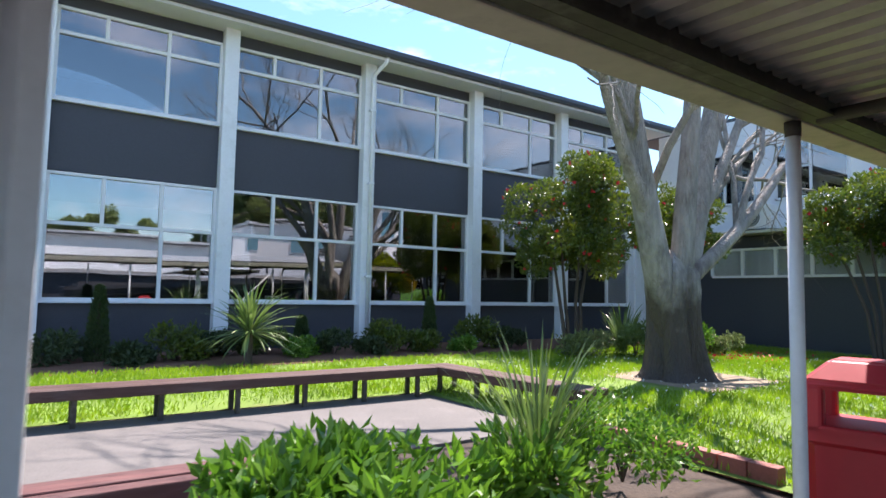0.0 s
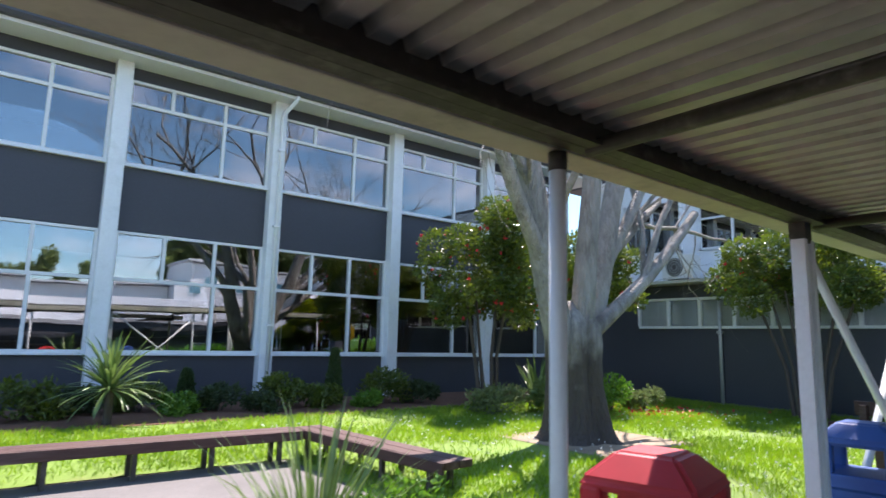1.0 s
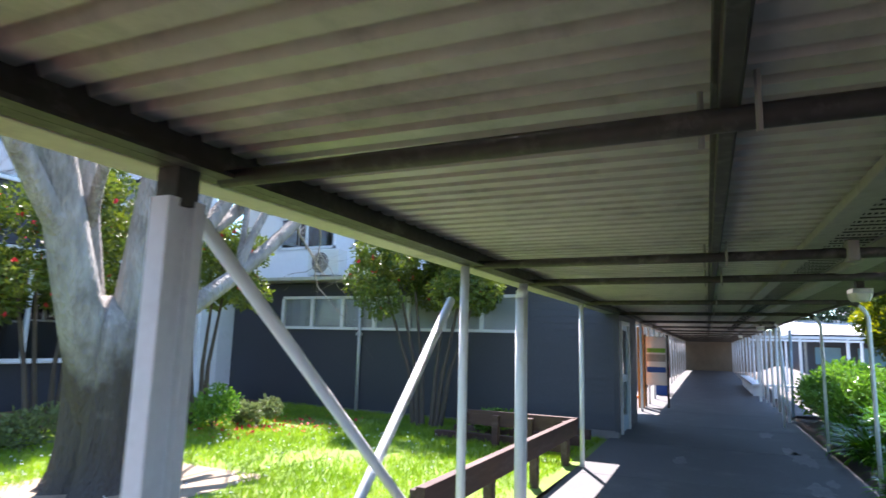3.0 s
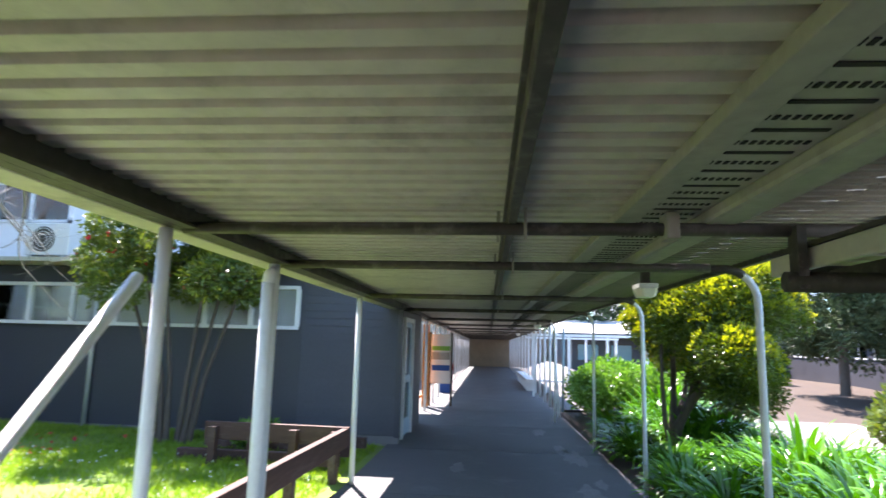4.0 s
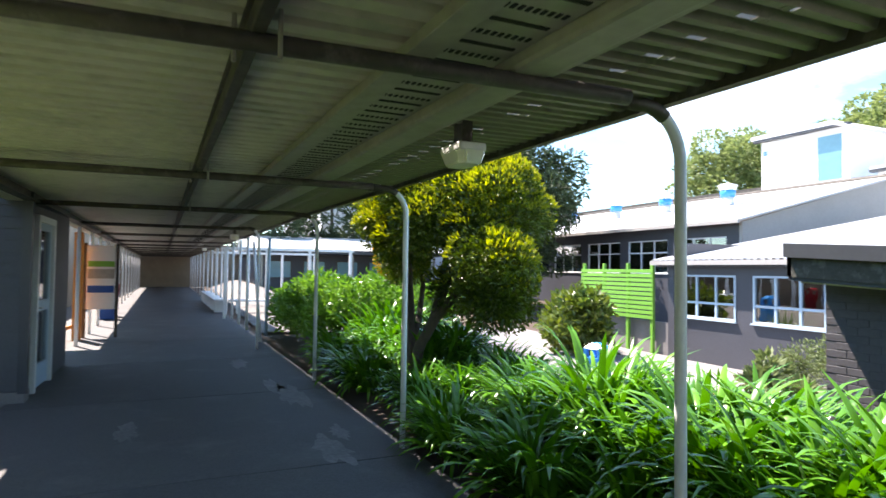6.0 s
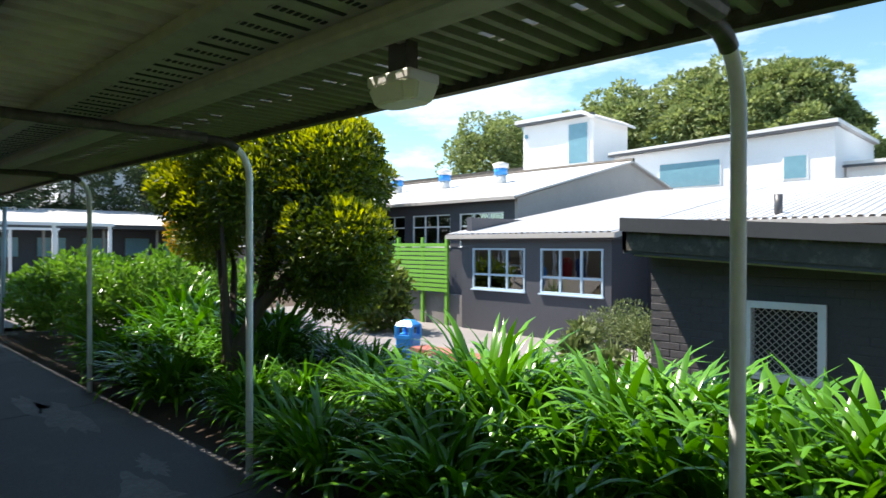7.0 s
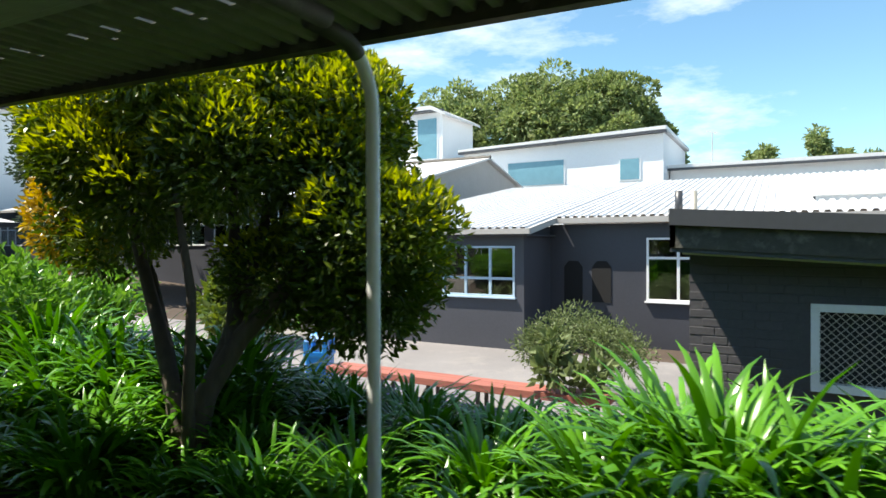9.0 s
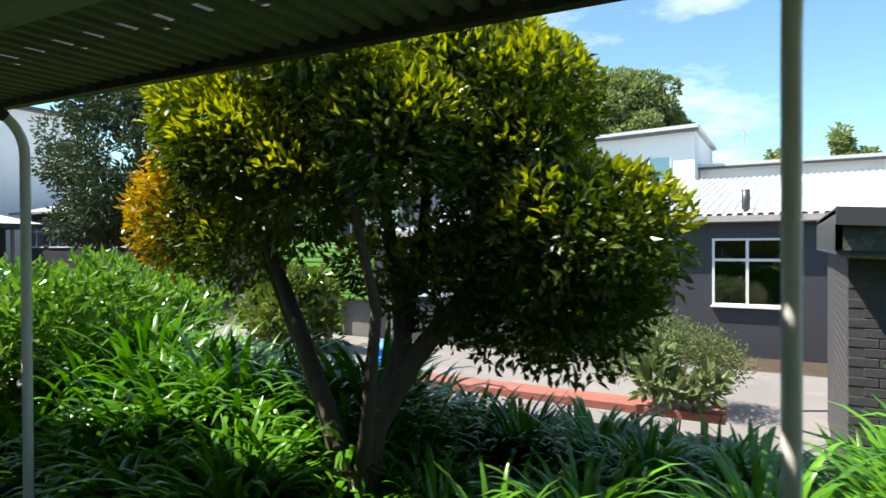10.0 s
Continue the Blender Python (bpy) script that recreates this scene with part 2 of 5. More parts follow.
M["teal_glass"] = mat("teal window glass", (0.15, 0.31, 0.38), 0.12, 0.1, 3, 0.4, 0.02)
M["agapanthus"] = leaf_mat("strap leaves", (0.028, 0.12, 0.008), (0.14, 0.37, 0.024), 0.23, 0.18)
M["olive"] = leaf_mat("olive crown leaves", (0.022, 0.048, 0.006), (0.15, 0.21, 0.018), 0.33, 0.24)
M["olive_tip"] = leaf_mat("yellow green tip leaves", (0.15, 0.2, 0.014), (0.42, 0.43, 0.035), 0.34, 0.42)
M["camellia"] = leaf_mat("camellia leaves", (0.03, 0.07, 0.014), (0.16, 0.2, 0.028), 0.28, 0.3)
M["flower"] = mat("red blossom", (0.7, 0.03, 0.05), 0.6, 0.15)
M["conifer"] = leaf_mat("conifer leaves", (0.025, 0.05, 0.016), (0.06, 0.09, 0.03), 0.6, 0.15)
M["far_tree"] = leaf_mat("far crown leaves", (0.075, 0.12, 0.035), (0.34, 0.4, 0.16), 0.6, 0.35)
M["shrub_grey"] = leaf_mat("grey green shrub", (0.1, 0.14, 0.05), (0.2, 0.25, 0.1), 0.6, 0.25)
M["spiky"] = leaf_mat("sword leaves", (0.07, 0.13, 0.035), (0.22, 0.3, 0.1), 0.35, 0.2)
M["bush"] = leaf_mat("broad bush leaves", (0.05, 0.14, 0.02), (0.2, 0.37, 0.055), 0.26, 0.3)
M["grass"] = leaf_mat("grass blades", (0.1, 0.21, 0.014), (0.29, 0.42, 0.045), 0.5, 0.4)
M["cypress"] = leaf_mat("cypress scale leaves", (0.03, 0.06, 0.02), (0.07, 0.11, 0.03), 0.6, 0.15)


# ---- mesh helpers ----
def obj(name, bm, material, smooth=False):
    me = bpy.data.meshes.new(name)
    bm.to_mesh(me); bm.free()
    me.materials.append(material)
    if smooth:
        for p in me.polygons:
            p.use_smooth = True
    return new(name, me)


def part(name, bm, material, parent, label="", smooth=False):
    ob = obj(name, bm, material, smooth)
    ob.parent = parent
    return tagged(ob, label) if label else ob


def thing(name, at=(0, 0, 0), label="", category="", group="", kind=""):
    ob = new(name)
    ob.location = at
    bpy.context.view_layer.update()
    return tagged(ob, label, category, group, kind)


def B(*boxes, bevel=0.0):
    """A bmesh of boxes (x0, x1, y0, y1, z0, z1)."""
    bm = bmesh.new()
    for x0, x1, y0, y1, z0, z1 in boxes:
        bmesh.ops.create_cube(bm, size=1, matrix=Matrix.LocRotScale(((x0 + x1) / 2, (y0 + y1) / 2, (z0 + z1) / 2), None, (abs(x1 - x0), abs(y1 - y0), abs(z1 - z0))))
    if bevel:
        bmesh.ops.bevel(bm, geom=bm.edges[:], offset=bevel, segments=2, affect="EDGES", profile=0.5)
    return bm


def tube(points, radii, seg=10, bm=None, cap=True):
    """A round bar along points, radius by point."""
    bm = bm or bmesh.new()
    pts = [Vector(p) for p in points]
    if not hasattr(radii, "__len__"):
        radii = [radii] * len(pts)
    rings, side = [], None
    for i, p in enumerate(pts):
        d = (pts[min(i + 1, len(pts) - 1)] - pts[max(i - 1, 0)]).normalized()
        if side is None:
            side = d.orthogonal().normalized()
        side = (side - d * side.dot(d)).normalized()
        up = d.cross(side)
        rings.append([bm.verts.new(p + (side * math.cos(a) + up * math.sin(a)) * radii[i]) for a in [2 * math.pi * j / seg for j in range(seg)]])
    for a, b in zip(rings, rings[1:]):
        for j in range(seg):
            bm.faces.new((a[j], a[(j + 1) % seg], b[(j + 1) % seg], b[j]))
    if cap:
        bm.faces.new(rings[0][::-1]); bm.faces.new(rings[-1])
    return bm


def prism(outline, axis, a, b, bm=None):
    """An outline in two axes drawn out along the third ('x': (y, z), 'y': (x, z), 'z': (x, y))."""
    bm = bm or bmesh.new()
    put = {"x": lambda u, v, w: (w, u, v), "y": lambda u, v, w: (u, w, v), "z": lambda u, v, w: (u, v, w)}[axis]
    lo = [bm.verts.new(put(u, v, a)) for u, v in outline]
    hi = [bm.verts.new(put(u, v, b)) for u, v in outline]
    n = len(outline)
    bm.faces.new(lo[::-1]); bm.faces.new(hi)
    for i in range(n):
        bm.faces.new((lo[i], lo[(i + 1) % n], hi[(i + 1) % n], hi[i]))
    bmesh.ops.recalc_face_normals(bm, faces=bm.faces[:])
    return bm


def grid_mesh(name, xs, ys, height, material, smooth=True):
    """A sheet over a grid, by a function of x and y (numpy)."""
    X, Y = np.meshgrid(xs, ys)
    Z = height(X, Y)
    v = np.stack([X, Y, Z], -1).reshape(-1, 3)
    nx = len(xs)
    i = (np.arange(len(ys) - 1)[:, None] * nx + np.arange(nx - 1)[None, :]).ravel()
    me = bpy.data.meshes.new(name)
    me.from_pydata(v.tolist(), [], np.stack([i, i + 1, i + 1 + nx, i + nx], -1).tolist())
    me.materials.append(material)
    if smooth:
        me.polygons.foreach_set("use_smooth", [True] * len(me.polygons))
    return new(name, me)


def leaves(name, pts, dirs, length, width, material, seed=1, fold=0.15, scatter=0.9):
    """Many single leaves, folded along the midrib, at the points, turned roughly along dirs."""
    g = np.random.default_rng(seed)
    n = len(pts)
    d = dirs + scatter * g.normal(size=(n, 3))
    d /= np.linalg.norm(d, axis=1)[:, None]
    s = np.cross(d, g.normal(size=(n, 3))); s /= np.linalg.norm(s, axis=1)[:, None]
    u = np.cross(d, s)
    L = (length * g.uniform(0.65, 1.25, n))[:, None]
    W = (width * g.uniform(0.7, 1.2, n))[:, None]
    mid = pts + d * L * 0.5
    v = np.stack([pts, mid + s * W / 2 + u * L * fold, pts + d * L, mid - s * W / 2 + u * L * fold], 1).reshape(-1, 3)
    k = np.arange(n)[:, None] * 4
    f = np.concatenate([k + [0, 1, 2], k + [0, 2, 3]], 0)
    me = bpy.data.meshes.new(name)
    me.from_pydata(v.tolist(), [], f.tolist())
    me.materials.append(material)
    return new(name, me)


def crown_points(blobs, n, seed=1, shell=0.75):
    """Points and outward directions over uneven lumps (x, y, z, rx, ry, rz)."""
    g = np.random.default_rng(seed)
    bl = np.array(blobs, float)
    w = (bl[:, 3] * bl[:, 4] + bl[:, 4] * bl[:, 5] + bl[:, 3] * bl[:, 5]); w /= w.sum()
    i = g.choice(len(bl), n, p=w)
    d = g.normal(size=(n, 3)); d /= np.linalg.norm(d, axis=1)[:, None]
    r = g.uniform(shell, 1.03, n)[:, None]
    return bl[i, :3] + d * r * bl[i, 3:], d


def lumps(centre, radii, count, size, seed, low=-0.6):
    """Lumps for a crown, scattered over an ellipsoid's shell."""
    g = np.random.default_rng(seed)
    out = []
    while len(out) < count:
        d = g.normal(size=3); d /= np.linalg.norm(d)
        if d[2] < low:
            continue
        k = g.uniform(0.55, 0.97)
        s = size * g.uniform(0.7, 1.3)
        out.append((centre[0] + d[0] * radii[0] * k, centre[1] + d[1] * radii[1] * k, centre[2] + d[2] * radii[2] * k, s, s, s * 0.85))
    return out


def straps(name, n, length, width, lean, droop, material, seed=1, base_r=0.08, steps=6, stiff=1.0, fold=0.25):
    """A tuft of arching strap leaves from one base, each with a fold along its middle."""
    g = np.random.default_rng(seed)
    vs, fs = [], []
    for _ in range(n):
        a, tilt, L, W = g.uniform(0, 2 * math.pi), g.uniform(*lean), length * g.uniform(0.55, 1.1), width * g.uniform(0.75, 1.2)
        o = np.array([math.cos(a), math.sin(a), 0.0]); side = np.array([-o[1], o[0], 0.0])
        p, ang = o * g.uniform(0, base_r), tilt
        bend, twist, b0 = droop * g.uniform(0.5, 1.4), g.normal(0, 0.25), len(vs)
        for s in range(steps + 1):
            t = s / steps
            dirv = o * math.sin(ang) + np.array([0, 0, math.cos(ang)])
            nrm = np.cross(side, dirv)
            w = W * (0.6 + 0.7 * t if t < 0.35 else max(0.845 * (1 - ((t - 0.35) / 0.65) ** 3.6), 0.02)) / 2
            sd = side * math.cos(twist * t) + nrm * math.sin(twist * t)
            vs += [p - sd * w, p - nrm * w * fold, p + sd * w]
            p = p + dirv * L / steps
            ang += bend / steps * (0.4 + 1.6 * t) * stiff
        for s in range(steps):
            k = b0 + s * 3
            fs += [(k, k + 1, k + 4, k + 3), (k + 1, k + 2, k + 5, k + 4)]
    me = bpy.data.meshes.new(name)
    me.from_pydata([tuple(v) for v in vs], [], fs)
    me.materials.append(material)
    me.polygons.foreach_set("use_smooth", [True] * len(me.polygons))
    return new(name, me)


# ---- ground ----
def soft(e0, e1, v):
    t = np.clip((v - e0) / (e1 - e0), 0, 1)
    return t * t * (3 - 2 * t)


def ground_height(X, Y):
    z = -0.06 - 0.87 * soft(-2.6, -5.2, Y)
    lawn = soft(4.3, 5.1, X)
    z += 0.1 * soft(2.2, 3.4, Y) * soft(19.5, 15.0, X) * (lawn + (1 - lawn) * soft(7.0, 8.2, Y)) + 0.06 * soft(6.8, 10.0, Y)
    z += 0.85 * soft(28, 45, X) * soft(-1.0, -4.0, Y)
    z += 0.38 * np.exp(-((Y + 3.1) / 0.85) ** 2) * soft(6.5, 8.0, X) * soft(20.0, 18.5, X)
    return z + 6.0 * soft(-45, -75, Y)


XS = np.concatenate([[-900, -300, -100, -50], np.arange(-30, 60, 0.75), [64, 70, 80, 100, 160, 400, 900]])
YS = np.concatenate([[-900, -300, -120, -90, -75, -65, -55, -45, -35], np.arange(-30, 20, 0.5), [22, 30, 60, 120, 400, 900]])
tagged(grid_mesh("ground", XS, YS, ground_height, M["soil"]), "dark bare soil running out to the horizon", "ground", kind="structure")


def plot(name, x0, x1, y0, y1, lift, material, label, category, step=0.5):
    xs, ys = np.linspace(x0, x1, max(2, int((x1 - x0) / step) + 1)), np.linspace(y0, y1, max(2, int((y1 - y0) / step) + 1))
    return tagged(grid_mesh(name, xs, ys, lambda X, Y: ground_height(X, Y) + lift, material), label, category, kind="structure")


plot("lawn", 4.35, 15.2, 1.95, 9.4, 0.04, M["lawn"], "sunlit green lawn with worn bare patches", "lawn", 0.25)
plot("lawn_north", -10, 4.35, 7.0, 9.4, 0.04, M["lawn"], "sunlit green lawn strip behind the timber bench", "lawn", 0.25)
plot("garden_bed", -10, 15.2, 9.4, 12.0, 0.05, M["bark_mulch"], "garden bed of brown bark mulch along the wall", "garden bed")
plot("courtyard_paving", 9.0, 30, -12.8, -6.6, 0.03, M["asphalt"], "grey courtyard paving with paler worn patches", "paving")
tagged(obj("patio", B((-10, 4.5, 4.62, 7.0, -0.3, -0.03)), M["paving"]), "grey exposed aggregate paving under the bench", "paving", kind="structure")

# the walk runs two degrees off the walls
WALK = Matrix.Translation((12, 0.16, 0)) @ pose(0, 0, 0, 0, 0, 2.0) @ Matrix.Translation((-12, 0, 0))


def wthing(name, at=(0, 0, 0), label="", category="", group="", kind=""):
    ob = thing(name, (0, 0, 0), label, category, group, kind)
    ob.matrix_basis = WALK @ Matrix.Translation(at)
    bpy.context.view_layer.update()
    return ob


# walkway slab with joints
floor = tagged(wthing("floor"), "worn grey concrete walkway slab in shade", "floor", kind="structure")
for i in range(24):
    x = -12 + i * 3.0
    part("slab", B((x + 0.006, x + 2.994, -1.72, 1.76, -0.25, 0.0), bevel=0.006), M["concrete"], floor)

g = np.random.default_rng(77)
for x, y, rx, ry in ((12.4, -1.1, 0.5, 0.16), (12.9, -1.3, 0.3, 0.1), (14.7, -1.2, 0.75, 0.17), (15.4, -1.1, 0.5, 0.12), (17.4, -0.9, 0.6, 0.14), (10.6, -1.35, 0.4, 0.09), (13.6, 0.5, 0.4, 0.1)):
    bm = bmesh.new()
    ring = [bm.verts.new((x + rx * k * math.cos(a), y + ry * k * math.sin(a), 0.002)) for a, k in [(2 * math.pi * q / 26, g.uniform(0.55, 1.15)) for q in range(26)]]
    bm.faces.new(ring)
    part("lime_stain", bm, M["lime_stain"], floor, "pale lime stain on the slab")

# ---- covered walkway ----
LEFT, RIGHT, RZ = 1.80, -1.76, 2.18


def corrugated(name, x0, x1, y0, y1, z0, z1, pitch, depth, material, along="y", flat=0.35, parent=None):
    """Trapezoid sheet with ribs along y (or x), from z0 at y0 to z1 at y1."""
    prof, n = [], int(round(((x1 - x0) if along == "y" else (y1 - y0)) / pitch))
    for i in range(n):
        for f, h in ((0, 0), (flat, 0), (flat + 0.12, 1), (0.88, 1)):
            prof.append(((i + f) * pitch, h * depth))
    prof.append((n * pitch, 0))
    vs, fs, k = [], [], len(prof)
    for e in (0, 1):
        for u, h in prof:
            if along == "y":
                vs.append((x0 + u, (y0, y1)[e], (z0, z1)[e] + h))
            else:
                t = u / (n * pitch)
                vs.append(((x0, x1)[e], y0 + u, (z0, z1)[e] + h))
    fs = [(i, i + 1, k + i + 1, k + i) for i in range(k - 1)]
    me = bpy.data.meshes.new(name)
    me.from_pydata(vs, [], fs)
    me.materials.append(material)
    ob = new(name, me)
    mod = ob.modifiers.new("thickness", "SOLIDIFY")
    mod.thickness, mod.offset = 0.004, 1
    if parent:
        ob.parent = parent
    return ob


canopy = tagged(wthing("walkway_roof"), "low ribbed steel walkway roof on dark stained beams", "roof", kind="structure")
corrugated("roof_sheet", -12, 57, -1.08, LEFT - 0.02, RZ + 0.085, RZ + 0.075, 0.135, 0.036, M["roof_under"], flat=0.55, parent=canopy)
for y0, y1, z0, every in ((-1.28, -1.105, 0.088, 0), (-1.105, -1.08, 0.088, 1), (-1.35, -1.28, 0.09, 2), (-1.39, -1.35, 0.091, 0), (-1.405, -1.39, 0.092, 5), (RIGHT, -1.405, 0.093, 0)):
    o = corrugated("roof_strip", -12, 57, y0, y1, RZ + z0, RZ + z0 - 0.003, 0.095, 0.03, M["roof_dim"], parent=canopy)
    if every:
        bm = bmesh.new(); bm.from_mesh(o.data)
        bm.faces.ensure_lookup_table()
        gone = [f for i, f in enumerate(bm.faces) if i % 4 == 0 and (i // 4) % every == 0 and (i // 4) % 9 != 7]
        bmesh.ops.delete(bm, geom=gone, context="FACES")
        bm.to_mesh(o.data); bm.free()
# edge beams and fascia along the walk
part("edge_beam", B((-12, 57, 1.58, 1.64, RZ - 0.03, RZ + 0.15)), M["steel_dark"], canopy)
part("beam_flange", B((-12, 57, 1.52, 1.578, RZ - 0.03, RZ - 0.015)), M["steel_dark"], canopy)
part("gutter", B((-12, 57, 1.66, 1.82, RZ - 0.03, RZ + 0.1), bevel=0.01), M["cream"], canopy, "cream painted gutter stained dark")
part("edge_trim", B((-12, 57, RIGHT - 0.05, RIGHT, RZ + 0.06, RZ + 0.16)), M["steel_dark"], canopy)
part("middle_beam", B((-12, 57, -0.012, 0.03, RZ - 0.0, RZ + 0.07), (-12, 57, -0.028, 0.046, RZ + 0.07, RZ + 0.078), bevel=0.004), M["steel_dark"], canopy)
part("cable_duct", B((-12, 57, -0.98, -0.83, RZ + 0.0, RZ + 0.07), bevel=0.02), M["tray"], canopy, "flat galvanised cable duct under the roof")
part("cable_duct", B((-12, 57, -0.57, -0.47, RZ + 0.03, RZ + 0.075), bevel=0.004), M["tray"], canopy)
part("slotted_strip", B((-12, 57, -0.828, -0.572, RZ + 0.055, RZ + 0.062)), M["tray"], canopy)
# near-black boxes paint the dark of the slots on a solid strip
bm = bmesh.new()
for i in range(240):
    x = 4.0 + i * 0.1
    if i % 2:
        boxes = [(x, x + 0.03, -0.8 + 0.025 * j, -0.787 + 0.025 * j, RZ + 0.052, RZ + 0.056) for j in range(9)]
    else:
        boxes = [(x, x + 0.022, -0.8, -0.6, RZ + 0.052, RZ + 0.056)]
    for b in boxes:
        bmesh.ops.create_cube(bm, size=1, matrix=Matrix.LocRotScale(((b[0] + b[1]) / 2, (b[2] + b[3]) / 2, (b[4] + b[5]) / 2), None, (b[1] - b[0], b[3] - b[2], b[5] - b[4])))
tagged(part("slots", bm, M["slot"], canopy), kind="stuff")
part("hole_strip", B((-12, 57, -1.075, -0.985, RZ + 0.05, RZ + 0.056)), M["tray"], canopy)
CROSS = [-7.0, -3.5, -0.1, 2.98, 5.2, 7.72, 9.12, 12.19, 15.45, 19.35, 23.0, 27, 30.5, 34, 37.5, 41, 44.5, 48, 51.5, 55]
for x in CROSS:
    part("cross_bar", tube([(x + 0.07, 1.6, RZ - 0.02), (x - 0.05, -1.46 if x == 7.72 else (-1.34 if x in (9.12, 12.19, 15.45, 19.35) else -1.7), RZ - 0.02)], 0.031, 10), M["steel_dark"], canopy, smooth=True)
for x in CROSS[3:12]:
    for dx, dy in ((-0.045, -0.05), (0.045, 0.07)):
        part("bolt", tube([(x + dx, dy, RZ - 0.075), (x + dx, dy, RZ + 0.07)], 0.008, 6), M["tray"], canopy)
for x in (7.7,):
    part("clip", B((x - 0.06, x + 0.06, -0.72, -0.66, RZ - 0.07, RZ + 0.05), bevel=0.008), M["tray"], canopy)


def lamp(x):
    t = wthing("bulkhead_light", (x, -1.2, RZ - 0.07), "yellowed octagonal bulkhead light fixed under the roof", "light fitting", "walkway lights")
    part("base", B((-0.12, 0.12, -0.08, 0.08, 0.0, 0.045), bevel=0.01), M["ac_white"], t)
    part("mount", B((-0.05, 0.05, -0.03, 0.03, 0.045, 0.17)), M["steel_dark"], t, "dark steel mounting block")
    o = [(-0.14, -0.055), (-0.085, -0.09), (0.085, -0.09), (0.14, -0.055), (0.14, 0.055), (0.085, 0.09), (-0.085, 0.09), (-0.14, 0.055)]
    bm = prism(o, "z", -0.065, -0.0)
    for v in bm.verts:
        if v.co.z < -0.03:
            v.co.x *= 0.82; v.co.y *= 0.75
    bmesh.ops.bevel(bm, geom=bm.edges[:], offset=0.008, segments=2, affect="EDGES")
    part("diffuser", bm, M["lamp"], t)


for x in (10.18, 21.5, 32):
    lamp(x)


def bent_post(x, y, side):
    """A white pipe post that bends in under the roof. side: the way in (+1 towards +y)."""
    t = wthing("bent_post", (x, y, 0), "white painted pipe post bending in under the roof", "post", "walkway posts")
    bend = [(0, side * 0.2 * (1 - math.cos(a)), 1.94 + 0.22 * math.sin(a)) for a in [math.pi / 2 * k / 8 for k in range(1, 9)]]
    part("pipe", tube([(0, 0, -0.02), (0, 0, 1.0), (0, 0, 1.94)] + bend[:6], 0.024, 14), M["white"], t, smooth=True)
    part("arm", tube(bend[4:] + [(0, side * 0.34, RZ - 0.02)], 0.029, 14), M["steel_dark"], t, smooth=True)
    return t


for x, y in ((-5.2, -1.66), (-1.6, -1.66), (1.9, -1.66), (5.4, -1.66), (9.12, -1.66), (12.19, -1.66), (15.55, -1.67), (19.1, -1.4)):
    bent_post(x, y, 1)
for x in (22.8, 24.4, 26.2, 28, 30, 32, 34.5, 37, 40, 43, 46, 49, 52, 55):
    t = wthing("pipe_post", (x, -1.66, 0), "straight white painted pipe post", "post", "walkway posts")
    part("pipe", tube([(0, 0, -0.02), (0, 0, RZ - 0.02)], 0.034, 10), M["white"], t, smooth=True)
for x in (20.6, 22.9, 24.9, 27.5, 30, 32.5, 35, 37.5, 40, 43, 46, 49, 52, 55):
    t = wthing("pipe_post", (x, 1.68, 0), "straight white painted pipe post", "post", "walkway posts")
    part("pipe", tube([(0, 0, -0.02), (0, 0, RZ - 0.02)], 0.034, 10), M["white"], t, smooth=True)


def channel_post(x, y, w, label):
    t = wthing("channel_post", (x, y, 0), label, "post", "walkway posts")
    part("cap", B((-0.045, 0.045, -0.045, 0.045, 2.03, RZ - 0.03)), M["steel_dark"], t)
    part("web", B((-w / 2 + 0.045, w / 2 - 0.045, -0.02, 0.0, -0.02, 2.05)), M["white"], t)
    for e in (-1, 1):
        part("flange", B((e * w / 2, e * (w / 2 - 0.045), -0.05, 0.03, -0.02, 2.05), bevel=0.004), M["white"], t)
    return t


def plain_post(x, y, top, r=0.032):
    t = wthing("pipe_post", (x, y, 0), "straight white painted pipe post", "post", "walkway posts")
    part("pipe", tube([(0, 0, -0.02), (0, 0, top)], r, 14), M["white"], t, smooth=True)
    return t


channel_post(0.0, 1.67, 0.12, "wide white steel channel post")
p = plain_post(2.95, 1.67, 2.08, 0.032)
part("cap", tube([(0, 0, 2.07), (0, 0, RZ - 0.04)], 0.036, 12), M["steel_dark"], p, smooth=True)
channel_post(5.1, 1.62, 0.15, "wide white steel channel post with brace")
t = plain_post(7.7, 1.64, RZ - 0.04, 0.032)
b = wthing("cross_brace", (5.17, 1.65, 0), "white steel brace bars crossing between two posts", "brace")
part("bar", tube([(2.63, 0.0, 0.0), (0.03, 0.0, 2.035)], 0.028, 12), M["white"], b, smooth=True)
part("bar", tube([(0.46, 0.06, 0.0), (2.45, 0.06, 1.9)], 0.028, 12), M["white"], b, smooth=True)
t = plain_post(8.98, 1.6, 2.0, 0.045)
part("pipe", tube([(0.09, 0, -0.02), (0.09, 0, RZ - 0.04)], 0.04, 12), M["white"], t, smooth=True)
part("bend", tube([(0, 0, 2.0), (0.02, 0, 2.06), (0.08, 0, 2.08)], 0.045, 12), M["white"], t, smooth=True)
plain_post(12.35, 1.69, RZ - 0.04, 0.032)

